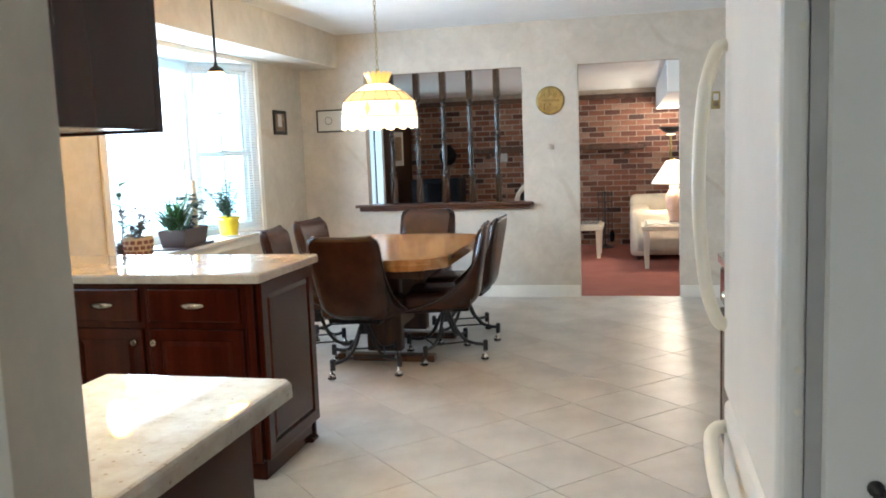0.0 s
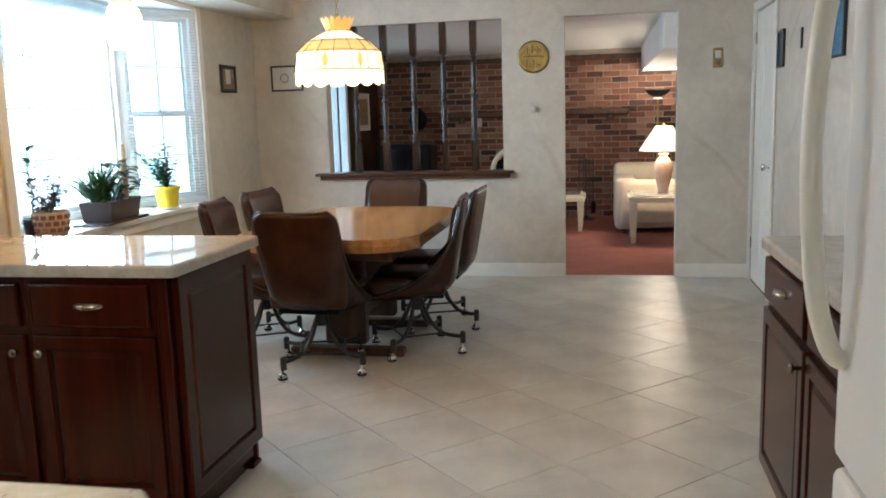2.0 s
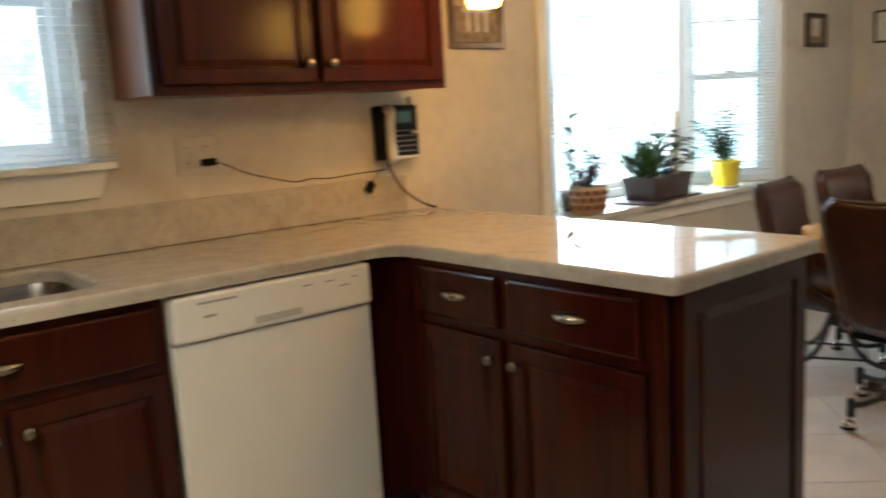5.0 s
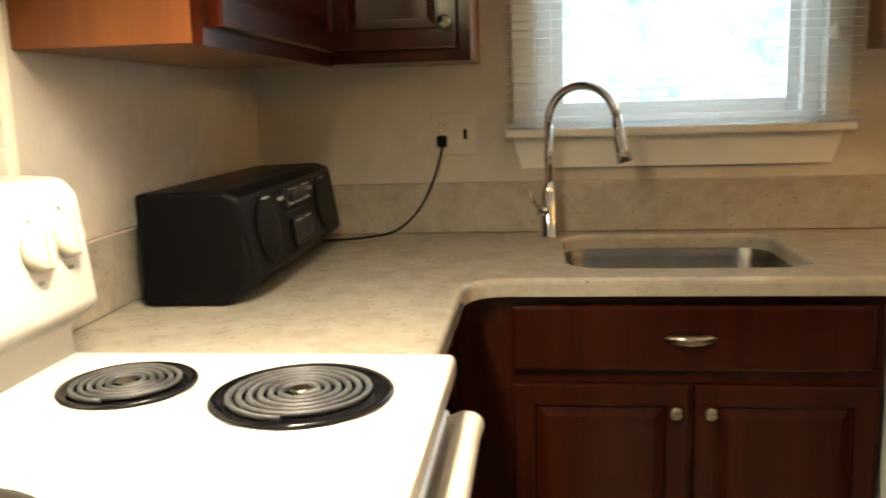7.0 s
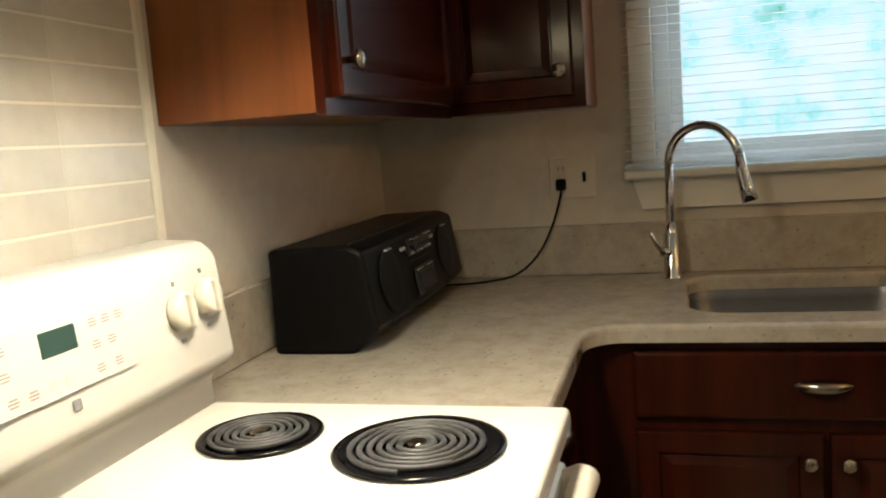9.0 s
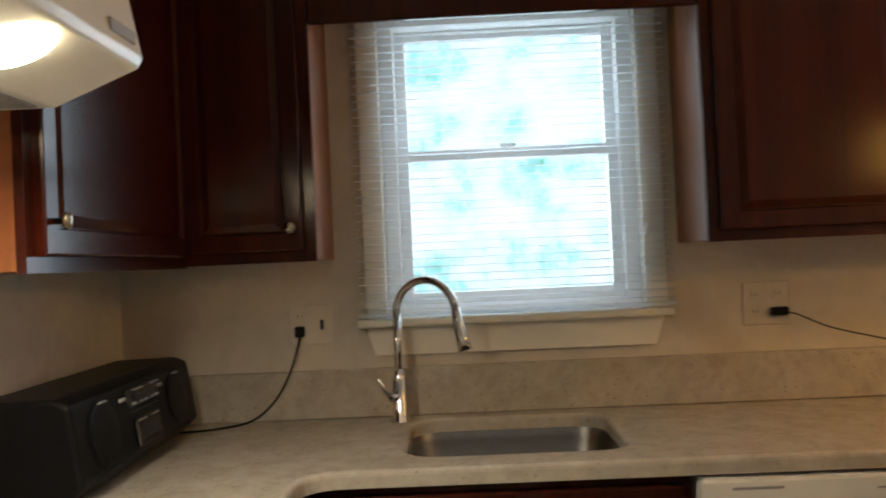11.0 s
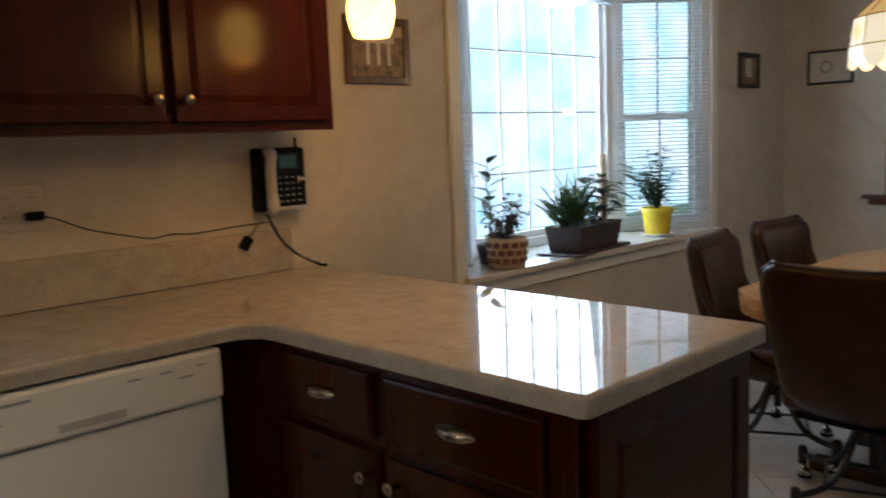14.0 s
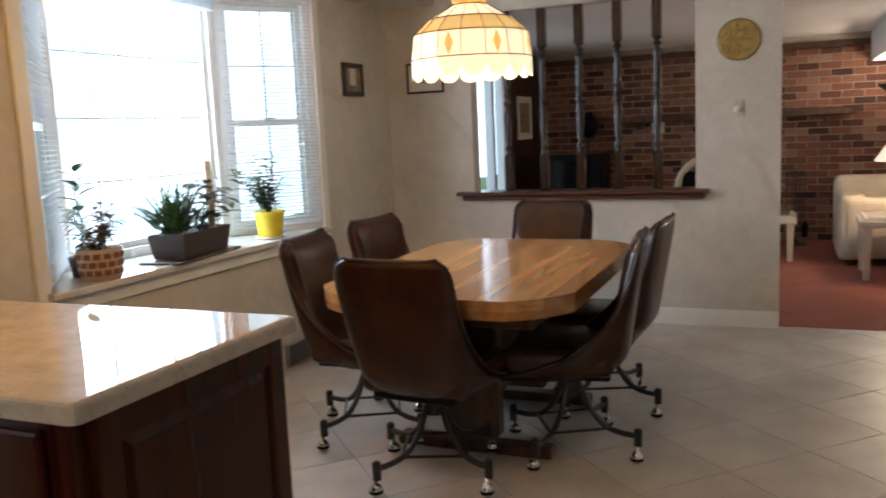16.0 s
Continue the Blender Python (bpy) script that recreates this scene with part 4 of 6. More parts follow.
def outlet(y0, y1, z0, z1, label, mat, kinds):
    o = thing("outlet", pose(0.0, y0, z0), label, "outlet")
    w, h = y1 - y0, z1 - z0
    part("cover_plate", bx((0.0005, 0, 0), (0.006, w, h), 0.002), mat, o)
    for i, k in enumerate(kinds):
        cy = w * (i + 0.5) / len(kinds)
        if k == "socket":
            for z in (h * 0.3, h * 0.7):
                s = part("socket", bx((0.005, cy - 0.015, z - 0.014), (0.008, cy + 0.015, z + 0.014), 0.002), mat, o)
                for dy in (-0.006, 0.006):
                    part("slot", bx((0.0075, cy + dy - 0.001, z - 0.002), (0.0084, cy + dy + 0.001, z + 0.007)), BLACK, s)
        else:
            part("switch", bx((0.005, cy - 0.005, h * 0.38), (0.009, cy + 0.005, h * 0.62), 0.001), BLACK, o, "dark toggle switch")
    return o


outlet(0.735, 0.865, 1.135, 1.252, "cream double wall plate with a plugged socket", PLATE, ("socket", "switch"))
outlet(2.075, 2.21, 1.135, 1.262, "wallpaper-covered wall plate with a plugged adapter", WALL, ("socket", "socket"))


def cord(name, points, r, mat, label, plug=None):
    c = thing(name, pose(*points[0]), label, "cord")
    o = Vector(points[0])
    part("wire", tube([Vector(p) - o for p in points], r, 6), mat, c, "", True)
    if plug:
        part("plug", bx((-plug[0], -plug[1], -plug[2]), (plug[0], plug[1], plug[2]), 0.004), BLACK, c, "black plug")
    return c


def smooth_run(pts, n=6):
    """Points along a rounded run through the given ones."""
    out = []
    p = [Vector(q) for q in pts]
    for i in range(len(p) - 1):
        a, b, c, d = p[max(i - 1, 0)], p[i], p[i + 1], p[min(i + 2, len(p) - 1)]
        for k in range(n):
            s = k / n
            out.append(0.5 * ((2 * b) + (c - a) * s + (2 * a - 5 * b + 4 * c - d) * s * s + (3 * b - a - 3 * c + d) * s ** 3))
    return out + [p[-1]]


cord("extension_cord", smooth_run([(0.018, 0.768, 1.175), (0.03, 0.765, 1.14), (0.045, 0.74, 1.06), (0.07, 0.70, 0.985), (0.10, 0.64, 0.935), (0.13, 0.56, 0.922), (0.15, 0.48, 0.9195), (0.17, 0.36, 0.9195)]), 0.0035, BLACK, "black power cord from the outlet to the stereo", (0.012, 0.014, 0.016))
cord("telephone_cord", smooth_run([(0.02, 2.175, 1.175), (0.03, 2.22, 1.165), (0.028, 2.31, 1.125), (0.026, 2.42, 1.095), (0.026, 2.50, 1.078), (0.026, 2.56, 1.084), (0.026, 2.64, 1.078), (0.026, 2.76, 1.084), (0.026, 2.90, 1.088)]), 0.0022, BLACK, "thin black cord along the wall to the telephone", (0.014, 0.024, 0.012))
ph = thing("wall_telephone", pose(0.0, 2.865, 1.125), "black and silver corded telephone on the wall", "telephone")
part("base", bx((0.001, 0.0, 0), (0.060, 0.155, 0.19), 0.008, None, 2), BLACK, ph)
fp = part("face_plate", bx((0.058, 0.046, 0.012), (0.068, 0.155, 0.186), 0.003), BLACKGLOSS, ph)
part("chin", bx((0.056, 0.046, 0.0), (0.070, 0.155, 0.012), 0.003), SILVER, ph, "silver lower edge")
part("bezel", bx((0.067, 0.056, 0.124), (0.0695, 0.132, 0.172), 0.001), GREYPLASTIC, fp)
part("display", bx((0.069, 0.062, 0.129), (0.0725, 0.120, 0.166), 0.001), LCD, fp, "dim green display")
for i in range(4):
    for j in range(5):
        part("key", bx((0.067, 0.058 + i * 0.022, 0.026 + j * 0.018), (0.0715, 0.068 + i * 0.022, 0.031 + j * 0.018), 0.001), GREYPRINT, fp)
part("key", bx((0.067, 0.125, 0.088), (0.074, 0.150, 0.098), 0.002), PAPER, fp, "white key")
part("key", bx((0.067, 0.122, 0.084), (0.0725, 0.132, 0.090), 0.001), TERRACOTTA, fp, "red key")
hs = smooth_run([(0.046, 0.030, 0.000), (0.074, 0.030, 0.008), (0.070, 0.030, 0.055), (0.070, 0.030, 0.125), (0.076, 0.030, 0.168), (0.050, 0.030, 0.180)])
part("handset", tube(hs, [0.015] * 6 + [0.019] * 6 + [0.0165] * 12 + [0.019] * 6 + [0.015], 12), SILVER, ph, "silver curved handset", True)
part("aerial", lathe([(0.005, 0.0), (0.005, 0.215), (0.003, 0.22)], 8, None, (0.03, 0.148, 0.0)), BLACK, ph)
ph.scale = (1.05, 1.10, 1.10)
pts = []
base = smooth_run([(0.055, 2.886, 1.12), (0.07, 2.90, 1.07), (0.075, 2.93, 1.02), (0.08, 2.98, 0.975), (0.09, 3.05, 0.935), (0.10, 3.08, 0.926)], 14)
for i, p in enumerate(base):
    for k in range(2):
        a = (i * 2 + k) * 2.2
        pts.append(p + Vector((math.cos(a) * 0.006, math.sin(a) * 0.004, math.sin(a) * 0.004)))
cord("telephone_cord", pts, 0.0022, BLACK, "coiled black telephone cord hanging to the counter")
ad = thing("power_adapter", pose(0.025, 2.80, 1.01, 0, 0, 0), "small black adapter hanging on the backsplash", "adapter")
part("case", bx((-0.004, -0.016, 0), (0.018, 0.016, 0.045), 0.004), BLACK, ad).matrix_basis = pose(0, 0, 0, -38)
part("lead", tube([(0.005, 0.03, 0.035), (0.003, 0.06, 0.07), (0.001, 0.085, 0.085)], 0.002, 6), BLACK, ad)

# ---- refrigerator and the right-hand cabinet ----
fg = thing("refrigerator", pose(3.366, 0.85, 0), "white bottom-freezer refrigerator with bowed cream handles", "refrigerator")
part("cabinet", bx((0.075, 0.0, 0.02), (0.745, 0.86, 1.77), 0.006), FRIDGE, fg)
for z0, z1, n in ((0.70, 1.78, "fridge_door"), (0.07, 0.685, "freezer_door")):
    d = part(n, bx((0.0, 0.0, z0), (0.048, 0.86, z1), 0.022, None, 4), FRIDGE, fg)
    part("gasket", bx((0.048, 0.010, z0 + 0.012), (0.075, 0.85, z1 - 0.012)), GASKET, d)
    for z in ((0.922, 0.994, 1.566) if z0 > 0.4 else (0.62,)):
        cpn = part("plug_cap", lathe([(0.007, 0), (0.007, 0.002), (0.0004, 0.004)], 12), CREAMPLASTIC, d, "small cream plug cap")
        cpn.matrix_basis = pose(0.034, 0.0, z, 90)
hp = smooth_run([(0.0, 0.80, 0.90), (-0.026, 0.80, 0.92), (-0.055, 0.80, 1.03), (-0.070, 0.80, 1.26), (-0.058, 0.80, 1.49), (-0.028, 0.80, 1.61), (0.0, 0.80, 1.63)])
part("handle", tube(hp, 0.018, 12), CREAMPLASTIC, fg, "long bowed cream handle", True)
hp = smooth_run([(0.0, 0.80, 0.62), (-0.024, 0.785, 0.62), (-0.048, 0.70, 0.618), (-0.058, 0.43, 0.615), (-0.048, 0.16, 0.618), (-0.024, 0.075, 0.62), (0.0, 0.06, 0.62)])
part("handle", tube(hp, 0.018, 12), CREAMPLASTIC, fg, "horizontal bowed cream freezer handle", True)
part("kick_grille", bx((0.03, 0.02, 0.0), (0.073, 0.84, 0.065), 0.004), GREYPRINT, fg)
# Small dark knob of unknown use, added here against the refrigerator's side.
mh = thing("magnetic_hook", pose(3.525, 0.8495, 0.792), "small black knob shape added at the refrigerator's white side", "hook")
part("plate", lathe([(0.014, 0.0), (0.014, 0.006), (0.006, 0.010), (0.006, 0.022), (0.012, 0.026), (0.0004, 0.03)], 14), IRON, mh, "", True).matrix_basis = pose(0, 0, 0, 90)
rc = base_cabinet(pose(3.505, 3.06, 0, 0, 0, -90), 0.60, 0.58, "dark cherry base cabinet beside the refrigerator", 1, 1, knobs="right")
base_cabinet(pose(3.505, 2.458, 0, 0, 0, -90), 0.72, 0.58, "dark cherry base cabinet between the refrigerator and its neighbour", 1, 1, knobs="right")
rw = thing("worktop", pose(0, 0, 0), "short beige quartz worktop beside the refrigerator", "countertop")
part("slab", slab([[(3.478, 1.725), (XR - 0.002, 1.725), (XR - 0.002, 3.085), (3.493, 3.085), (3.478, 3.07)]], 0.877, 0.915), QUARTZ, rw)
casing = thing("door_casing", pose(0, 0, 0), "white painted casing at the entry", "trim", kind="structure")
part("jamb_board", bx((2.478, 0.0, 0), (2.494, 0.09, CZ), 0.003), TRIM, casing)

# ---- pendants ----


def pendant(x, y, z):
    p = thing("pendant_lamp", pose(x, y, z), "small amber glass pendant lamp lit above the peninsula", "pendant lamp", "pendants above the peninsula")
    prof = [(0.047, 0.0), (0.056, 0.02), (0.063, 0.05), (0.0645, 0.075), (0.060, 0.108), (0.048, 0.140), (0.031, 0.160)]
    bm = bmesh.new()
    rings = []
    for r, h in prof:
        rings.append([bm.verts.new((r * math.cos(k * math.pi / 12), r * math.sin(k * math.pi / 12), h)) for k in range(24)])
    for a, b in zip(rings, rings[1:]):
        for k in range(24):
            bm.faces.new((a[k], a[(k + 1) % 24], b[(k + 1) % 24], b[k]))
    s = part("shade", bm, SHADEGLASS, p, "glowing amber glass shade", True)
    s.visible_shadow = False
    part("fitter", lathe([(0.032, 0.156), (0.034, 0.166), (0.026, 0.178), (0.010, 0.186), (0.008, 0.20)], 18), IRON, p, "", True)
    part("rod", lathe([(0.0055, 0.19), (0.0055, CZ - z - 0.02)], 10), IRON, p)
    part("canopy", lathe([(0.012, CZ - z - 0.035), (0.055, CZ - z - 0.018), (0.058, CZ - z)], 24), IRON, p)
    return p


pa = pendant(0.66, 2.865, 1.618)
copy_thing(pa, pose(1.29, 2.88, 1.618))

# ---- bay window ----
BAY = [(0.0, 3.865), (-0.36, 4.27), (-0.36, 5.50), (0.0, 5.97)]
sill = structure("window_sill_bay", prism([(0.055, 3.84), (0.055, 6.0), (0.0, 6.0), (-0.05, 5.97), (-0.45, 5.56), (-0.45, 4.21), (-0.05, 3.865), (0.0, 3.84)], 0.735, 0.762, 0.004), mottled("laminate_sill", (0.62, 0.60, 0.54), 0.16, 6, 0.06), "glossy cream bay window sill")
structure("window_apron_bay", bx((0.001, 3.84, 0.665), (0.020, 6.0, 0.734), 0.004), TRIM, "cream painted apron under the bay sill")
structure("bay_base", prism([(-0.01, 3.865), (-0.01, 5.97), (-0.40, 5.54), (-0.40, 4.23)], -0.6, 0.734), TRIM, "white outer base of the bay")
structure("ceiling_bay", prism([(-0.0005, 3.865), (-0.0005, 5.97), (-0.45, 5.56), (-0.45, 4.21)], 2.165, 2.25), CEIL, "white board ceiling of the bay")
cas = thing("window_casing_bay", pose(0, 0, 0), "cream painted casing round the bay opening", "trim", kind="structure")
part("casing_board", bx((0.001, 3.80, 0.70), (0.018, 3.865, 2.198), 0.004), TRIM, cas)
part("casing_board", bx((0.001, 5.97, 0.70), (0.018, 6.035, 2.198), 0.004), TRIM, cas)


def bay_unit(number, p, q, hung, cols, label, blind_label):
    d = Vector((q[0] - p[0], q[1] - p[1]))
    w = d.length
    m = pose(p[0], p[1], 0, 0, 0, math.degrees(math.atan2(d.y, d.x)) - 90)
    wd = thing("window_%d" % number, m, label, "window", kind="structure")
    z0, z1 = 0.763, 2.164
    f = bmesh.new()
    for a, b in (((0.0, z0), (0.05, z1)), ((w - 0.05, z0), (w, z1)), ((0.05, z1 - 0.05), (w - 0.05, z1)), ((0.05, z0), (w - 0.05, z0 + 0.05))):
        bx((-0.07, a[0], a[1]), (0.0, b[0], b[1]), 0.003, f)
    part("window_frame", f, VINYL, wd)
    spans = ((z0 + 0.05, 1.44, -0.025), (1.41, z1 - 0.05, -0.052)) if hung else ((z0 + 0.05, z1 - 0.05, -0.04),)
    for a, b, x in spans:
        s = bmesh.new()
        t_ = 0.035
        for c, e in (((0.05, a), (0.05 + t_, b)), ((w - 0.05 - t_, a), (w - 0.05, b)), ((0.05 + t_, b - t_), (w - 0.05 - t_, b)), ((0.05 + t_, a), (w - 0.05 - t_, a + t_))):
            bx((x - 0.013, c[0], c[1]), (x + 0.013, e[0], e[1]), 0.002, s)
        sh = part("sash", s, VINYL, wd)
        pn_ = part("pane", bx((x - 0.003, 0.05 + t_ - 0.004, a + t_ - 0.004), (x + 0.003, w - 0.05 - t_ + 0.004, b - t_ + 0.004)), PANE, sh)
        pn_.visible_shadow = False
        iw, ih = w - 0.1 - 2 * t_, b - a - 2 * t_
        rows = 2 if hung else 4
        for i in range(1, cols):
            y = 0.05 + t_ + iw * i / cols
            part("muntin", bx((x - 0.006, y - (0.005 if hung else 0.006), a + t_), (x + 0.006, y + (0.005 if hung else 0.006), b - t_)), VINYL, sh)
        for j in range(1, rows):
            z = a + t_ + ih * j / rows
            part("muntin", bx((x - 0.0055, 0.05 + t_, z - 0.0042), (x + 0.0055, w - 0.05 - t_, z + 0.0042)), VINYL, sh)
    if hung:
        part("sash_lock", bx((-0.012, w / 2 - 0.03, 1.442), (0.012, w / 2 + 0.03, 1.456), 0.003), VINYL, wd)
    if blind_label:
        blind(m @ pose(0.022, 0.02, 0), w - 0.04, 0.80, 2.13, blind_label, 0.0215, 12)
    return wd


bay_unit(2, BAY[0], BAY[1], True, 2, "white side window of the bay with a blind", "white mini blind hanging in the bay's side window")
bay_unit(3, BAY[1], BAY[2], False, 5, "white picture window of the bay with thin grilles", "")
bay_unit(4, BAY[2], BAY[3], True, 2, "white double-hung side window of the bay", "white mini blind with open slats in the bay's side window")
cb = thing("mini_blind", pose(-0.335, 4.30, 0), "white mini blind drawn up at the picture window", "blind")
part("head_rail", bx((-0.014, 0, 2.13), (0.014, 1.17, 2.156), 0.003), BLIND, cb)
for i in range(8):
    part("slat", bx((-0.012, 0.003, 2.072 + i * 0.007), (0.012, 1.167, 2.0745 + i * 0.007)), BLIND, cb)
part("bottom_rail", bx((-0.012, 0, 2.055), (0.012, 1.17, 2.069), 0.004), BLIND, cb)

# ---- plants on the sill ----
rnd = random.Random(5)


def leaf_into(bm, base, direction, length, width, droop=0.3, fold=0.25):
    """One pointed leaf with a folded midrib, added to bm."""
    d = Vector(direction).normalized()
    side = d.cross(Vector((0, 0, 1)))
    if side.length < 0.05:
        side = Vector((1, 0, 0))
    side.normalize()
    up = side.cross(d)
    rows = []
    for k in range(6):
        s = k / 5
        w = width * (math.sin(math.pi * (0.06 + 0.94 * s) ** 0.8)) * 0.5 if 0 < k < 5 else width * 0.04
        c = Vector(base) + d * (length * s) + Vector((0, 0, -droop * length * s * s))
        rows.append([bm.verts.new(c - side * w + up * (w * fold)), bm.verts.new(c), bm.verts.new(c + side * w + up * (w * fold))])
    for a, b in zip(rows, rows[1:]):
        for k in range(2):
            bm.faces.new((a[k], a[k + 1], b[k + 1], b[k]))


def plant_stem(root, points, r, mat, name="stem"):
    return part(name, tube(points, [r * (1 - 0.6 * i / (len(points) - 1)) for i in range(len(points))], 6), mat, root, "", True)


# shrubby plant in a woven pot
p1 = thing("potted_plant", pose(-0.02, 4.16, 0.763), "trailing pink-green plant in a red and tan woven pot", "potted plant")
part("saucer", lathe([(0.085, 0), (0.10, 0.012), (0.098, 0.014), (0.0004, 0.006)], 28), TAN, p1, "tan saucer")
part("pot", lathe([(0.092, 0.007), (0.100, 0.05), (0.105, 0.10), (0.108, 0.145), (0.102, 0.147), (0.097, 0.125)], 28), TAN, p1, "tan woven pot", True)
for z in (0.040, 0.078, 0.116):
    for k in range(14):
        a = 2 * math.pi * (k + (0.5 if z == 0.078 else 0)) / 14
        r = 0.0935 + z * 0.105
        t_ = part("weave_check", bx((-0.017, -0.003, -0.013), (0.017, 0.005, 0.013), 0.003), TERRACOTTA, p1, "red woven check")
        t_.matrix_basis = pose(r * math.cos(a), r * math.sin(a), z, 0, 0, math.degrees(a) - 90)
part("soil", lathe([(0.095, 0.122), (0.0004, 0.128)], 20), SOIL, p1)
part("pot_handle", tube(arc((0, 0, 0.13), 0.10, 20, 160, 14, "yz"), 0.004, 6), TAN, p1)
p1.scale = (0.88, 0.88, 0.92)
bm = bmesh.new()
for k in range(15):
    a = rnd.uniform(0, 6.28)
    h = rnd.uniform(0.05, 0.24)
    tip = Vector((math.cos(a) * rnd.uniform(0.02, 0.10), math.sin(a) * rnd.uniform(0.04, 0.17), 0.12 + h))
    plant_stem(p1, [(0, 0, 0.12), tip * 0.6 + Vector((0, 0, 0.04)), tip], 0.004, LEAFPINK)
    for i in range(9):
        s = 0.35 + 0.65 * i / 8
        b_ = rnd.uniform(0, 6.28)
        leaf_into(bm, Vector((0, 0, 0.12)).lerp(tip, s), (math.cos(b_), math.sin(b_), rnd.uniform(-0.1, 0.7)), rnd.uniform(0.05, 0.09), rnd.uniform(0.026, 0.044))
part("foliage", bm, LEAFPINK, p1)
p1b = thing("potted_plant", pose(-0.17, 4.20, 0.763), "tall leafy stem rising from a small dark pot behind", "potted plant")
part("pot", lathe([(0.04, 0), (0.055, 0.09), (0.05, 0.092), (0.045, 0.08)], 18), BROWNPOT, p1b, "", True)
part("soil", lathe([(0.046, 0.078), (0.0004, 0.08)], 14), SOIL, p1b)
plant_stem(p1b, [(0, 0, 0.08), (0.01, 0.02, 0.22), (0.015, -0.015, 0.36), (0.02, -0.01, 0.46)], 0.006, LEAF)
bm = bmesh.new()
for i in range(14):
    z = 0.18 + 0.28 * i / 13
    a = i * 2.4
    leaf_into(bm, (0.015, 0.0, z), (math.cos(a) * 0.7, math.sin(a), 0.45), rnd.uniform(0.10, 0.17), 0.055, 0.2)
part("foliage", bm, LEAF, p1b)

# rectangular planter
p2 = thing("planter", pose(-0.06, 4.80, 0.763, 0, 0, 8), "dark brown window planter with aloe and a purple-leaved plant", "planter")
part("tray", bx((-0.12, -0.28, 0), (0.12, 0.28, 0.012), 0.005), BROWNPOT, p2, "flat dark tray")
bm = bx((-0.085, -0.20, 0.014), (0.085, 0.20, 0.135))
for q in bm.verts:
    if q.co.z > 0.1:
        q.co.x *= 1.18
        q.co.y *= 1.10
f = max(bm.faces, key=lambda q: q.calc_center_median().z)
bmesh.ops.inset_region(bm, faces=[f], thickness=0.010, depth=0)
bmesh.ops.inset_region(bm, faces=[f], thickness=0.002, depth=-0.02)
part("trough", bm, BROWNPOT, p2)
part("soil", bx((-0.085, -0.205, 0.10), (0.085, 0.205, 0.121)), SOIL, p2)
bm = bmesh.new()
for k in range(80):
    a, y0 = rnd.uniform(0, 6.28), rnd.uniform(-0.19, -0.03)
    leaf_into(bm, (rnd.uniform(-0.04, 0.04), y0, 0.12), (math.cos(a) * 0.55, math.sin(a) * 0.75 - 0.35, rnd.uniform(0.6, 1.4)), rnd.uniform(0.24, 0.44), rnd.uniform(0.013, 0.024), 0.26)
for k in range(90):
    a, y0 = rnd.uniform(0, 6.28), rnd.uniform(-0.26, -0.02)
    leaf_into(bm, (rnd.uniform(-0.06, 0.06), y0, rnd.uniform(0.14, 0.33)), (math.cos(a), math.sin(a), rnd.uniform(0, 0.8)), rnd.uniform(0.05, 0.09), 0.02, 0.2)
part("foliage", bm, LEAF, p2, "narrow green spiky leaves")
bm = bmesh.new()
for k in range(80):
    a = rnd.uniform(0, 6.28)
    h = rnd.uniform(0.13, 0.36)
    leaf_into(bm, (rnd.uniform(-0.07, 0.07), rnd.uniform(-0.02, 0.30), h), (math.cos(a), math.sin(a) + 0.35, rnd.uniform(-0.1, 0.6)), rnd.uniform(0.08, 0.13), rnd.uniform(0.045, 0.07), 0.3)
part("foliage", bm, LEAFDARK, p2, "rounded dark purple leaves")
for k in range(7):
    a = rnd.uniform(0, 6.28)
    plant_stem(p2, [(0, 0.08, 0.12), (math.cos(a) * 0.03, 0.10 + math.sin(a) * 0.05, 0.19), (math.cos(a) * 0.06, 0.12 + math.sin(a) * 0.10, 0.26)], 0.005, LEAFDARK)

part("stake", tube([(0.02, 0.17, 0.11), (0.022, 0.172, 0.30), (0.018, 0.175, 0.47)], [0.020, 0.022, 0.018], 10), TAN, p2, "grey-brown moss stake", True)

# yellow pot
p3 = thing("potted_plant", pose(-0.05, 5.47, 0.763), "small-leaved green plant in a bright yellow pot", "potted plant")
part("saucer", lathe([(0.075, 0), (0.088, 0.012), (0.085, 0.014), (0.0004, 0.006)], 24), CREAMPAINT, p3, "cream saucer")
part("pot", lathe([(0.066, 0.007), (0.072, 0.05), (0.083, 0.125), (0.098, 0.155), (0.092, 0.158), (0.078, 0.13)], 28), YELLOWPOT, p3, "bright yellow flared pot", True)
part("soil", lathe([(0.078, 0.128), (0.0004, 0.132)], 20), SOIL, p3)
bm = bmesh.new()
for k in range(13):
    a, rr = rnd.uniform(0, 6.28), rnd.uniform(0.04, 0.19)
    h = rnd.uniform(0.10, 0.36)
    tip = Vector((math.cos(a) * rr, math.sin(a) * rr, 0.13 + h))
    plant_stem(p3, [(0, 0, 0.13), Vector((tip.x * 0.4, tip.y * 0.4, 0.13 + h * 0.5)), tip], 0.003, LEAF)
    for i in range(15):
        s = 0.2 + 0.8 * i / 14
        b_ = i * 2.4 + k
        leaf_into(bm, Vector((0, 0, 0.13)).lerp(tip, s), (math.cos(b_), math.sin(b_), 0.35), rnd.uniform(0.055, 0.095), rnd.uniform(0.034, 0.055))
part("foliage", bm, LEAF, p3)

# ---- dining table ----
tb = thing("dining_table", pose(1.5, 4.90, 0), "butcher-block dining table with clipped corners on a trestle", "dining table")


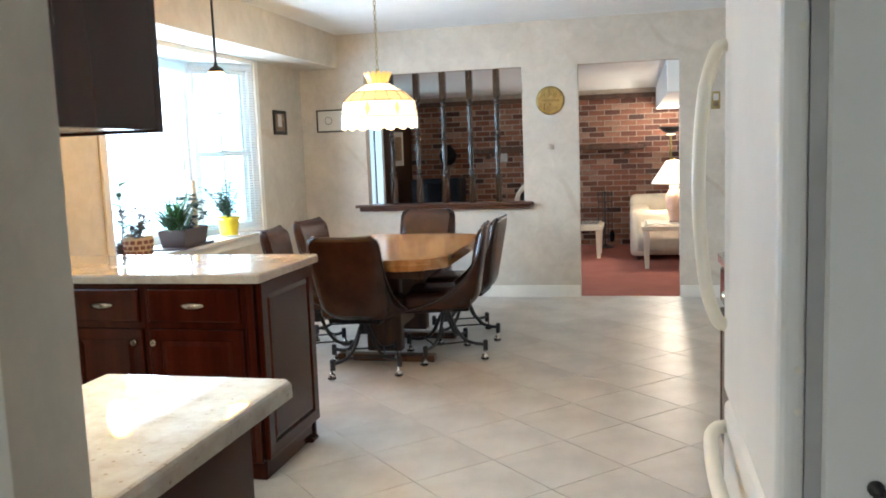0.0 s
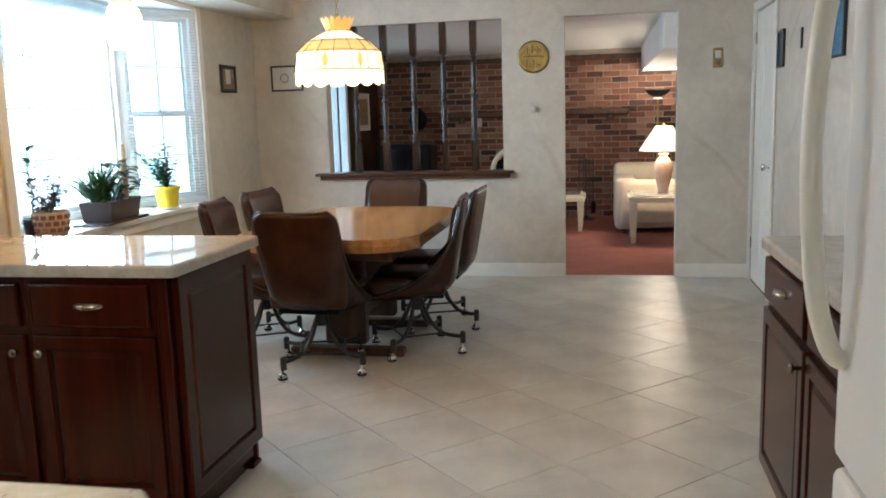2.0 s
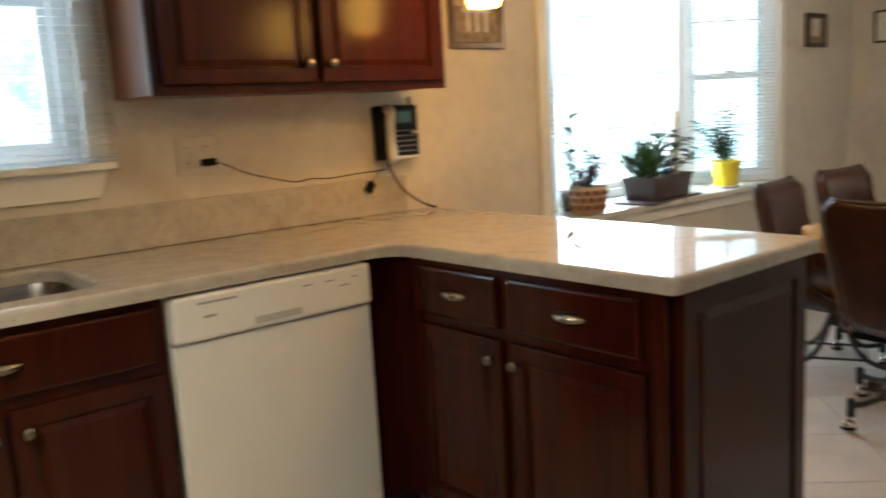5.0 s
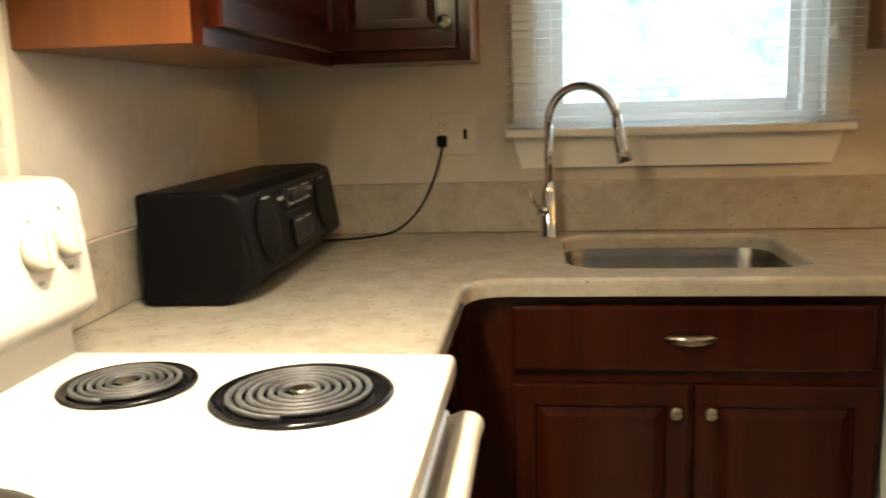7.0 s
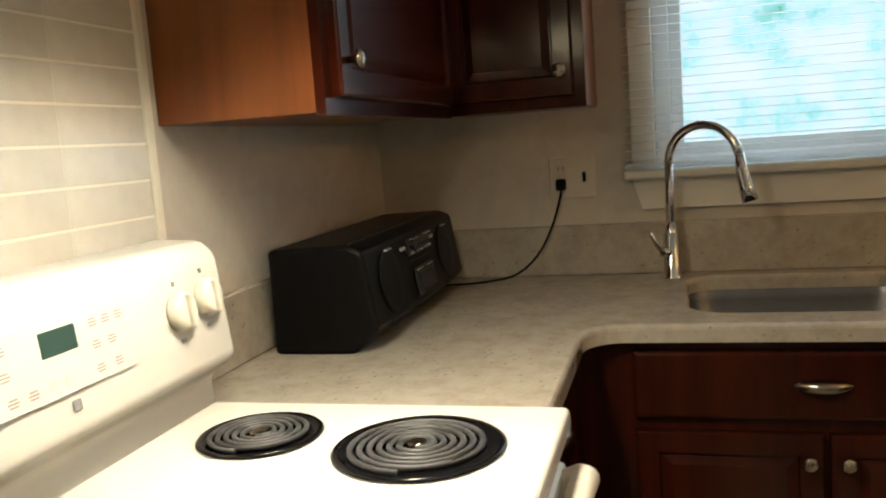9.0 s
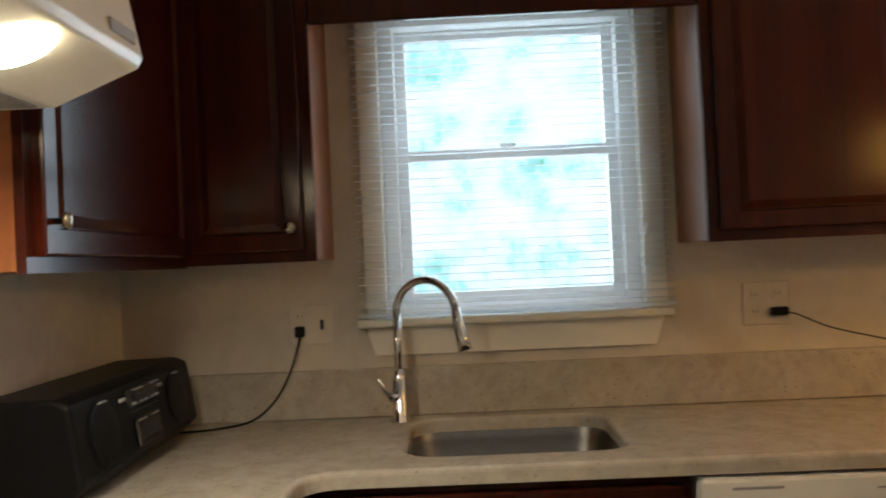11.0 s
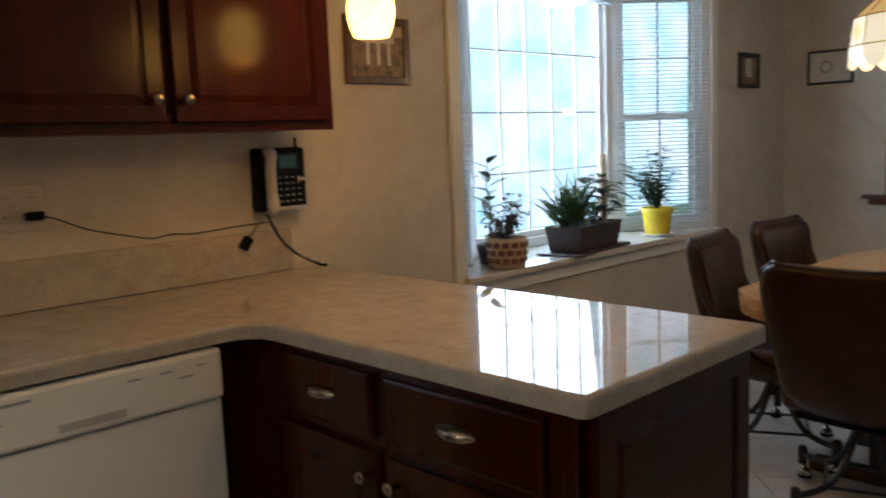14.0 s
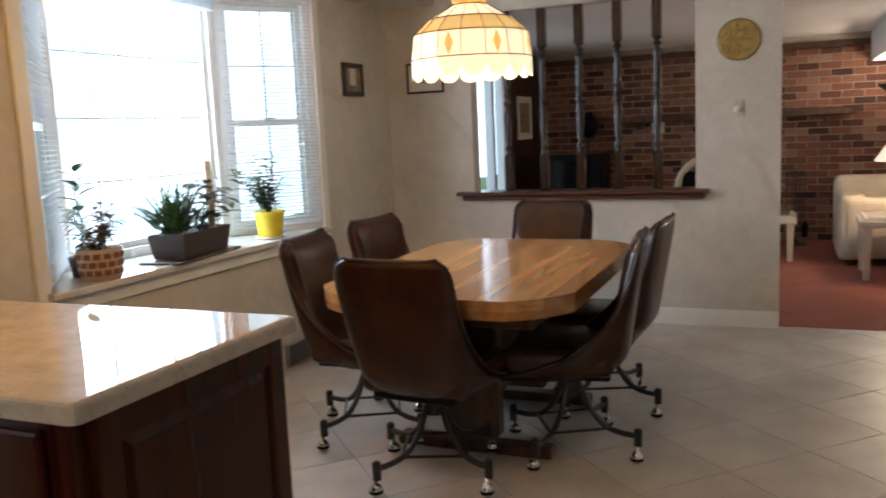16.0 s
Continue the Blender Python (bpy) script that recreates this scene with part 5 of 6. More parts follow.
def clipped(outline, x0, x1):
    """The part of a convex outline between two x values."""
    for lim, sgn in ((x0, 1), (x1, -1)):
        out = []
        for i, p in enumerate(outline):
            q = outline[(i + 1) % len(outline)]
            a, b = sgn * (p[0] - lim), sgn * (q[0] - lim)
            if a >= 0:
                out.append(p)
            if a * b < 0:
                s = a / (a - b)
                out.append((p[0] + (q[0] - p[0]) * s, p[1] + (q[1] - p[1]) * s))
        outline = out
    return outline


def table_outline(hx, hy, c=0.20, r=0.10):
    pts = []
    for sx, sy in ((1, -1), (1, 1), (-1, 1), (-1, -1)):
        a, b = Vector((sx * (hx - c), sy * hy)), Vector((sx * hx, sy * (hy - c)))
        k = Vector((sx * hx, sy * hy)) * 0.42 + (a + b) * 0.29
        run = [a * (1 - t_) ** 2 + k * 2 * t_ * (1 - t_) + b * t_ ** 2 for t_ in [i / 6 for i in range(7)]]
        pts += run if sx * sy < 0 else run[::-1]
    return [(p.x, p.y) for p in pts]


OUT = table_outline(0.51, 0.78)
edges = [-0.511, -0.42, -0.30, -0.21, -0.09, 0.0, 0.11, 0.20, 0.31, 0.43, 0.511]
for a, b in zip(edges, edges[1:]):
    pl_ = clipped(OUT, a + 0.0004, b - 0.0004)
    part("plank", prism(pl_, 0.705, 0.742), PLANK, tb)
part("top_edge", prism([(x * 0.995, y * 0.997) for x, y in OUT], 0.672, 0.7045), PLANK, tb, "thick banded edge")
part("apron", bx((-0.36, -0.60, 0.60), (0.36, 0.60, 0.672), 0.004), OAKDARK, tb)
for y in (-0.30, 0.38):
    bm = bx((-0.12, y - 0.04, 0.07), (0.12, y + 0.04, 0.60), 0.008)
    part("leg", bm, OAKDARK, tb, "broad slab leg")
    bm = bx((-0.34, y - 0.045, 0.0), (0.34, y + 0.045, 0.075), 0.012, None, 2)
    for q in bm.verts:
        if abs(q.co.x) > 0.25 and q.co.z > 0.05:
            q.co.z -= 0.028
    part("foot", bm, OAKDARK, tb)
part("stretcher", bx((-0.03, -0.28, 0.16), (0.03, 0.36, 0.26), 0.006), OAKDARK, tb)

# ---- dining chairs ----
ch = thing("dining_chair", pose(1.45, 4.31, 0, 0, 0, -4), "brown leatherette swivel dining chair on black casters", "chair", "chairs round the dining table")


def shell(off):
    """The bucket back: a leaning panel with round top corners whose sides sweep forward to the seat."""
    rows = []
    NU, NV = 22, 20
    for j in range(NV + 1):
        v_ = j / NV
        low, crown, tuck = 1 - v_, max(0.0, v_ - 0.86) / 0.14, max(0.0, 0.20 - v_) / 0.20
        corner = 1 - 0.22 * (1 - math.sqrt(max(0.0, 1 - crown ** 2)))
        row = []
        for i in range(NU + 1):
            u = -1 + 2 * i / NU
            half = (0.246 - 0.012 * v_) * corner - 0.040 * tuck ** 2
            wrap = 0.37 * low ** 3.4 + 0.05 * low + 0.018
            x = half * math.sin(u * math.pi / 2 * 0.94) / math.sin(math.pi / 2 * 0.94)
            y = -0.225 - 0.085 * v_ + 0.085 * tuck ** 2 + wrap * abs(u) ** 3.8
            z = 0.345 + 0.545 * v_ + 0.012 * u * u * v_ ** 5
            row.append(Vector((x, y, z)))
        rows.append(row)
    if off:
        out = []
        for j, row in enumerate(rows):
            o = []
            for i, p in enumerate(row):
                du = row[min(i + 1, NU)] - row[max(i - 1, 0)]
                dv = rows[min(j + 1, NV)][i] - rows[max(j - 1, 0)][i]
                n_ = du.cross(dv).normalized()
                edge = max(abs(-1 + 2 * i / NU), j / NV)
                o.append(p + n_ * off * (0.50 + 0.50 * math.sqrt(1 - min(1.0, edge) ** 8)))
            out.append(o)
        return out
    return rows


def closed_shell(a, b):
    bm = bmesh.new()
    A = [[bm.verts.new(p) for p in r] for r in a]
    B = [[bm.verts.new(p) for p in r] for r in b]
    nv, nu = len(A) - 1, len(A[0]) - 1
    for j in range(nv):
        for i in range(nu):
            bm.faces.new((A[j][i], A[j][i + 1], A[j + 1][i + 1], A[j + 1][i]))
            bm.faces.new((B[j][i], B[j + 1][i], B[j + 1][i + 1], B[j][i + 1]))
    for i in range(nu):
        bm.faces.new((A[0][i], B[0][i], B[0][i + 1], A[0][i + 1]))
        bm.faces.new((A[nv][i], A[nv][i + 1], B[nv][i + 1], B[nv][i]))
    for j in range(nv):
        bm.faces.new((A[j][0], A[j + 1][0], B[j + 1][0], B[j][0]))
        bm.faces.new((A[j][nu], B[j][nu], B[j + 1][nu], A[j + 1][nu]))
    bmesh.ops.recalc_face_normals(bm, faces=bm.faces)
    return bm


S0, S1 = shell(0), shell(-0.066)
part("backrest", closed_shell(S0, S1), LEATHER, ch, "curved brown leatherette bucket back", True)
rim = [r[0] for r in S0] + S0[-1][1:-1] + [r[-1] for r in S0][::-1]
part("piping", tube(rim, 0.005, 6), PIPING, ch, "dark welt piping", True)
bm = bx((-0.222, -0.19, 0.365), (0.222, 0.245, 0.475), 0.042, None, 4)
for q in bm.verts:
    if q.co.z > 0.44:
        q.co.z += 0.015 * (1 - (q.co.x / 0.215) ** 2)
part("seat", bm, LEATHER, ch, "padded brown leatherette seat", True)
part("seat_pan", bx((-0.17, -0.17, 0.345), (0.17, 0.19, 0.378), 0.006), BLACK, ch)
part("swivel_column", lathe([(0.075, 0.345), (0.075, 0.335), (0.035, 0.325), (0.035, 0.25), (0.0004, 0.245)], 20), IRON, ch)
ROT = 23
for k in range(4):
    a = radians(45 + ROT + 90 * k)
    dx, dy = math.cos(a), math.sin(a)
    path = smooth_run([(0.02 * dx, 0.02 * dy, 0.315), (0.045 * dx, 0.045 * dy, 0.27), (0.085 * dx, 0.085 * dy, 0.19), (0.145 * dx, 0.145 * dy, 0.13), (0.215 * dx, 0.215 * dy, 0.112), (0.288 * dx, 0.288 * dy, 0.112)], 5)
    lg = part("leg", tube(path, 0.0115, 10), IRON, ch, "curved black tube leg", True)
    part("socket", lathe([(0.016, 0.072), (0.0165, 0.135), (0.010, 0.142)], 14, None, (0.290 * dx, 0.290 * dy, 0)), IRON, lg)
    cs_ = part("caster", lathe([(0.0005, 0.002), (0.013, 0.004), (0.022, 0.012), (0.0255, 0.026), (0.023, 0.040), (0.014, 0.051), (0.006, 0.055), (0.006, 0.075)], 18, None, (0.290 * dx + 0.012 * dy, 0.290 * dy - 0.012 * dx, 0)), CHROME, ch, "shiny ball caster", True)
    part("tyre", lathe([(0.0262, 0.018), (0.0268, 0.024), (0.0262, 0.030)], 18, None, (0.290 * dx + 0.012 * dy, 0.290 * dy - 0.012 * dx, 0)), BLACK, cs_)
    b_ = a + math.pi / 2
    part("brace", tube([(0.17 * dx, 0.17 * dy, 0.122), (0.17 * math.cos(b_), 0.17 * math.sin(b_), 0.122)], 0.006, 8), IRON, ch)
for x, y, rz in ((1.89, 4.71, 97), (1.905, 5.28, 88), (0.99, 4.66, -86), (0.98, 5.28, -98), (1.42, 5.93, 180)):
    copy_thing(ch, pose(x, y, 0, 0, 0, rz))

# ---- stained glass chandelier ----
LX, LY, LZ = 1.398, 5.006, 1.553
cl = thing("chandelier", pose(LX, LY, LZ), "lit cream and amber stained-glass chandelier on a chain", "chandelier")
cl.scale = (0.96, 0.96, 0.96)
N = 16
TIERS = [((0.085, 0.325), (0.1917, 0.262), TIFFANY), ((0.1917, 0.262), (0.2637, 0.195), TIFFANYAMBER), ((0.2637, 0.195), (0.2777, 0.085), TIFFANY)]


def piece(verts2, mat):
    """A flat pane from (angle share, radius, height) corners."""
    bm = bmesh.new()
    vs_ = [bm.verts.new((r * math.cos(a), r * math.sin(a), z)) for a, r, z in verts2]
    f_ = bm.faces.new(vs_)
    e_ = bmesh.ops.extrude_face_region(bm, geom=[f_])
    c_ = sum((q.co for q in vs_), Vector()) / len(vs_)
    bmesh.ops.translate(bm, verts=[q for q in e_["geom"] if isinstance(q, bmesh.types.BMVert)], vec=Vector((c_.x, c_.y, 0.3)).normalized() * -0.003)
    bmesh.ops.recalc_face_normals(bm, faces=bm.faces)
    me = bpy.data.meshes.new("glass_pane")
    bm.to_mesh(me)
    bm.free()
    me.materials.append(mat)
    return me


H = math.pi / N * 0.985
kinds = [piece([(-H, r0, z0), (-H, r1, z1), (H, r1, z1), (H, r0, z0)], mt) for (r0, z0), (r1, z1), mt in TIERS]
sc_pts = [(-H, 0.2777, 0.085), (-H, 0.2777, 0.046)] + [(-H + 2 * H * i / 12, 0.2777, 0.046 * (1 - math.sqrt(1 - (i / 6 - 1) ** 2))) for i in range(1, 12)] + [(H, 0.2777, 0.046), (H, 0.2777, 0.085)]
kinds.append(piece(sc_pts, TIFFANY))
kinds.append(piece([(-H, 0.072, 0.328), (H, 0.072, 0.328), (H, 0.094, 0.385), (H * 0.5, 0.104, 0.402), (0, 0.108, 0.408), (-H * 0.5, 0.104, 0.402), (-H, 0.094, 0.385)], TIFFANYCROWN))
dia = piece([(0, 0.2674, 0.192), (-H * 0.42, 0.2744, 0.14), (0, 0.2810, 0.088), (H * 0.42, 0.2744, 0.14)], TIFFANYAMBER)
for k in range(N):
    for me in kinds + ([dia] if k % 2 == 0 else []):
        g_ = new("glass_pane", me)
        g_.parent = cl
        g_.matrix_basis = pose(0, 0, 0, 0, 0, 360 * k / N)
        g_.visible_shadow = False
for r, z in ((0.086, 0.326), (0.1926, 0.2635), (0.2651, 0.196), (0.2796, 0.085)):
    part("lead_band", tube([(r * math.cos(a), r * math.sin(a), z) for a in [2 * math.pi * k / 32 for k in range(32)]], 0.0026, 5, None, True), LEAD, cl)
for k in range(N):
    a = 2 * math.pi * (k + 0.5) / N
    part("lead_rib", tube([(r * math.cos(a), r * math.sin(a), z) for r, z in ((0.087, 0.326), (0.1935, 0.263), (0.2655, 0.196), (0.2796, 0.085))], 0.0019, 4), LEAD, cl)
part("cap", lathe([(0.072, 0.334), (0.075, 0.345), (0.03, 0.36), (0.012, 0.40), (0.012, 0.43)], 20), BRASS, cl)
top = (CZ - LZ) / 0.96
n = int((top - 0.45) / 0.032)
for i in range(n):
    lk = part("chain_link", tube([(0.009 * math.cos(t_), 0, 0.021 * math.sin(t_)) for t_ in [2 * math.pi * k / 10 for k in range(10)]], 0.0025, 5, None, True), BRASS, cl)
    lk.matrix_basis = pose(0, 0, 0.445 + i * 0.032, 0, 0, 90 * (i % 2))
part("canopy", lathe([(0.02, top - 0.045), (0.055, top - 0.03), (0.06, top)], 20), BRASS, cl)
part("bulb", lathe([(0.012, 0.27), (0.016, 0.25), (0.03, 0.21), (0.03, 0.18), (0.018, 0.155), (0.0004, 0.15)], 16), TIFFANY, cl, "", True).visible_shadow = False

# ---- pass-through, wall things ----
sl = structure("sill_pass_through", bx((0.53, YF - 0.09, 0.868), (2.232, YF + 0.15, 0.893), 0.006, None, 2), OAKSILL, "dark walnut ledge of the pass-through")
mo = bx((0.56, YF - 0.055, 0.832), (2.205, YF, 0.8675), 0.010, None, 2)
structure("sill_moulding", mo, OAKSILL, "dark walnut moulding under the ledge")
bal = thing("baluster", pose(0.885, YF + 0.06, 0.894), "dark turned wooden baluster in the pass-through", "baluster", "balusters of the pass-through")
hh = 2.115 - 0.894
part("block", bx((-0.029, -0.029, 0), (0.029, 0.029, 0.24), 0.004), BALUSTER, bal, "square lower block")
part("block", bx((-0.029, -0.029, hh - 0.255), (0.029, 0.029, hh), 0.004), BALUSTER, bal, "square upper block")
prof = [(0.027, 0.24), (0.027, 0.25), (0.016, 0.265), (0.026, 0.28), (0.026, 0.30), (0.016, 0.315), (0.018, 0.34), (0.025, 0.45), (0.026, 0.52), (0.015, 0.575), (0.027, 0.59), (0.027, 0.61), (0.018, 0.625), (0.018, 0.64), (0.027, 0.655), (0.019, 0.67), (0.022, 0.72), (0.025, 0.80), (0.018, 0.865), (0.026, 0.88), (0.026, 0.895), (0.015, 0.905), (0.015, 0.915), (0.028, 0.925), (0.028, 0.938), (0.016, 0.948), (0.027, hh - 0.257)]
part("spindle", lathe(prof, 16), BALUSTER, bal, "turned spindle", True)
for i in range(1, 5):
    copy_thing(bal, pose(0.885 + 0.2545 * i, YF + 0.06, 0.894))

ck = thing("wall_plaque", pose(2.402, YF, 1.80), "round embossed brass plaque hung on the wall", "wall plaque")
part("disc", lathe([(0.122, 0.001), (0.128, 0.010), (0.118, 0.018), (0.10, 0.015), (0.0004, 0.018)], 40), BRASS, ck, "", True).matrix_basis = pose(0, 0, 0, 90)
for a, b in (((-0.06, 0.02), (-0.045, 0.085)), ((-0.02, 0.03), (-0.005, 0.09)), ((0.025, 0.02), (0.04, 0.08)), ((-0.08, -0.01), (0.08, 0.006)), ((-0.065, -0.085), (-0.05, -0.03)), ((-0.01, -0.09), (0.008, -0.03)), ((0.03, -0.08), (0.06, -0.06)), ((-0.03, 0.045), (0.06, 0.058))):
    part("relief_bar", bx((a[0], -0.024, a[1]), (b[0], -0.015, b[1]), 0.003), BRASS, ck)
th = thing("thermostat", pose(2.397, YF, 1.385), "small round beige thermostat on the wall", "thermostat")
part("plate", bx((-0.025, -0.006, -0.055), (0.035, -0.0005, 0.055), 0.002), WALL, th)
part("dial", lathe([(0.028, 0), (0.028, 0.012), (0.020, 0.020), (0.0004, 0.021)], 20), PLATE, th, "", True).matrix_basis = pose(0, -0.006, 0, 90)
sw = thing("switch_plate", pose(3.83, YF, 1.735), "antique brass double light switch plate", "switch")
part("cover_plate", bx((-0.037, -0.006, -0.075), (0.037, -0.0005, 0.075), 0.003), BRASS, sw)
part("insert", bx((-0.022, -0.0085, 0.0), (0.022, -0.005, 0.055), 0.002), PAPER, sw)
part("insert", bx((-0.022, -0.0085, -0.055), (0.022, -0.005, -0.01), 0.002), SEPIA, sw)


def picture(m, w, h, label, frame_w=0.022, mat_w=0.0, art=SEPIA, fmat=FRAMEWOOD, depth=0.02):
    """A framed picture: x 0..w, z 0..h, facing -y, its back on y = 0."""
    p = thing("framed_picture", m, label, "picture")
    f_ = bmesh.new()
    for a, b in (((0, 0), (frame_w, h)), ((w - frame_w, 0), (w, h)), ((frame_w, 0), (w - frame_w, frame_w)), ((frame_w, h - frame_w), (w - frame_w, h))):
        bx((a[0], -depth, a[1]), (b[0], -0.001, b[1]), 0.003, f_)
    part("frame", f_, fmat, p)
    part("mount", bx((frame_w, -depth * 0.5, frame_w), (w - frame_w, -0.002, h - frame_w)), PAPER if mat_w else art, p)
    if mat_w:
        k = frame_w + mat_w
        part("print", bx((k, -depth * 0.5 - 0.002, k), (w - k, -depth * 0.5, h - k)), art, p)
    return p


EDGE = mottled("black_frame", (0.02, 0.016, 0.014), 0.35)
pc = picture(pose(0.0, 3.28, 1.553, 0, 0, 90), 0.31, 0.245, "sepia print of an old arched monument in a wooden frame", 0.028)
for x0, x1, z0, z1 in ((0.10, 0.115, 0.07, 0.15), (0.15, 0.165, 0.07, 0.15), (0.20, 0.215, 0.07, 0.15), (0.08, 0.235, 0.15, 0.175)):
    part("print_shape", bx((x0, -0.0125, z0), (x1, -0.0105, z1)), PAPER, pc)
part("print_sky", bx((0.03, -0.0115, 0.175), (0.28, -0.0102, 0.215)), TAN, pc)
p_ = picture(pose(0.0, 6.32, 1.585, 0, 0, 90), 0.27, 0.215, "small dark-framed sepia photograph", 0.03, 0.0, SEPIA, EDGE)
part("print_shape", bx((0.09, -0.0125, 0.07), (0.17, -0.0105, 0.18)), PAPER, p_)
p_ = picture(pose(0.155, YF, 1.60), 0.285, 0.215, "black-framed certificate with a round seal", 0.014, 0.018, PAPER, EDGE)
part("seal_ring", tube([(0.12 + 0.035 * math.cos(t_), -0.0125, 0.11 + 0.035 * math.sin(t_)) for t_ in [2 * math.pi * k / 20 for k in range(20)]], 0.005, 5, None, True), GREYPRINT, p_)
picture(pose(XR, 6.07, 1.60, 0, 0, -90), 0.18, 0.24, "small dark picture hung beside the closet door", 0.02, 0.0, mottled("dark_blue_print", (0.05, 0.08, 0.11), 0.4, 30, 0.5), EDGE)
picture(pose(XR, 4.75, 1.58, 0, 0, -90), 0.24, 0.28, "small blue seascape picture on the wall", 0.015, 0.0, mottled("blue_print", (0.05, 0.18, 0.32), 0.4, 20, 0.5), EDGE)
hk = thing("wall_hook", pose(XR, 5.42, 1.74), "small dark metal wall ornament", "wall ornament")
part("bar", bx((-0.012, -0.012, -0.06), (-0.0005, 0.012, 0.06), 0.003), IRON, hk)
vg = thing("floor_register", pose(0.012, 5.43, 0.012), "brown metal heating register in the baseboard", "vent")
part("box", bx((0.0005, 0, 0), (0.03, 0.32, 0.13), 0.004), GREYPRINT, vg)
for i in range(9):
    part("louvre", bx((0.029, 0.012, 0.014 + i * 0.0125), (0.034, 0.308, 0.020 + i * 0.0125)), IRON, vg)

# closet door on the east wall
cd = thing("door_2", pose(XR, 6.89, 0, 0, 0, -90), "white painted closet door with a chrome knob", "door", kind="structure")
leaf_ = part("door_leaf", bx((-0.038, 0.004, 0.008), (0.698, 0.04, 2.055), 0.002), TRIM, cd)
for z0, z1 in ((0.20, 0.85), (1.0, 1.90)):
    for x0 in (0.07, 0.39):
        part("panel", bx((x0, 0.000, z0), (x0 + 0.24, 0.006, z1), 0.003), TRIM, leaf_)
part("knob", lathe([(0.030, 0), (0.030, 0.006), (0.011, 0.012), (0.011, 0.03), (0.027, 0.045), (0.025, 0.062), (0.0004, 0.066)], 20), CHROME, leaf_, "chrome door knob", True).matrix_basis = pose(0.635, 0.004, 0.93, 90)
for z in (0.25, 1.82):
    part("hinge", bx((-0.045, -0.006, z), (-0.03, 0.006, z + 0.09), 0.003), NICKEL, leaf_)
for x0, x1, z0, z1 in ((-0.108, -0.042, 0, 2.13), (0.702, 0.768, 0, 2.13), (-0.042, 0.702, 2.063, 2.13)):
    part("casing_board", bx((x0, -0.018, z0), (x1, -0.001, z1), 0.004), TRIM, cd)

# ---- family room ----
FY = 11.05
W = bx((0.0, FY, 0), (3.96, FY + 0.12, 2.13))
bw = structure("wall_brick", W, MORTAR, "red-brown brick fireplace wall with pale mortar")
structure("wall_family_north", bx((3.96, FY, 0), (XR + 2.1, FY + 0.12, 2.13)), CEIL, "white plaster beside the brick wall")
structure("trim_brick_top", bx((0.0, FY - 0.03, 2.00), (3.43, FY - 0.016, 2.065), 0.004), OAKDARK, "dark wooden strip along the brick top")
mn = thing("mantel_shelf", pose(0.86, FY - 0.016, 1.315), "dark rough wooden mantel shelf on the brick wall", "mantel")
part("beam", bx((0, -0.17, 0), (2.42, 0, 0.075), 0.012), OAKDARK, mn)
for x in (0.25, 1.2, 2.15):
    part("bracket", bx((x, -0.13, -0.07), (x + 0.07, 0, 0), 0.01), OAKDARK, mn)
sp = thing("wall_card", pose(1.26, FY - 0.018, 1.20), "small white card pinned to the brick wall", "card")
part("card", bx((0, -0.003, 0), (0.14, -0.0005, 0.12)), PAPER, sp)
dv = thing("vase", pose(0.62, FY - 0.35, 1.18), "round dark vase on a tall stand", "vase")
part("body", lathe([(0.05, 0.0), (0.10, 0.05), (0.125, 0.13), (0.09, 0.22), (0.05, 0.25), (0.06, 0.28)], 24), BLACK, dv, "", True)
part("stand", lathe([(0.14, -1.18), (0.14, -1.15), (0.02, -1.13), (0.02, -0.05), (0.10, -0.02), (0.10, 0.0)], 20), OAKDARK, dv)
tv = thing("television", pose(0.55, 10.2, 0), "dark old television set with a grey screen", "television")
part("cabinet", bx((-0.30, -0.2, 0.55), (0.36, 0.25, 1.02), 0.02, None, 2), BLACK, tv)
part("screen", bx((-0.18, -0.206, 0.63), (0.24, -0.199, 0.97), 0.006), BLACKGLOSS, tv)
part("stand", bx((-0.35, -0.22, 0), (0.40, 0.27, 0.55), 0.006), OAKDARK, tv)
ac = thing("armchair", pose(2.05, 9.35, 0), "cream armchair with an arched back and dark seat", "armchair")
pts = [(-0.30, 0, 0.40)] + [(0.30 * math.cos(radians(a)), 0, 0.72 + 0.27 * math.sin(radians(a))) for a in range(180, -1, -15)] + [(0.30, 0, 0.40)]
part("back_frame", tube(pts, 0.032, 10), SOFA, ac, "arched cream back", True)
part("back_pad", bx((-0.27, -0.02, 0.40), (0.27, 0.03, 0.86), 0.02, None, 2), BLACK, ac, "dark back cushion")
part("seat", bx((-0.32, 0.0, 0.26), (0.32, 0.58, 0.44), 0.04, None, 3), SOFA, ac)
for x in (-0.28, 0.24):
    for y in (0.02, 0.50):
        part("leg", bx((x, y, 0), (x + 0.04, y + 0.04, 0.27), 0.004), OAKDARK, ac)
gw = thing("window_5", pose(0.0, 8.1, 0), "bright tall patio window with a white frame", "window", kind="structure")
f = bmesh.new()
for a, b in (((0.0, 0.10), (0.06, 2.0)), ((1.52, 0.10), (1.60, 2.0)), ((0.06, 1.94), (1.52, 2.0)), ((0.06, 0.10), (1.52, 0.18)), ((1.18, 0.18), (1.25, 1.94))):
    bx((-0.09, a[0], a[1]), (-0.005, b[0], b[1]), 0.003, f)
part("window_frame", f, VINYL, gw)
part("mullion_seal", bx((-0.004, 1.20, 0.18), (0.0, 1.215, 1.94)), BLACK, gw)
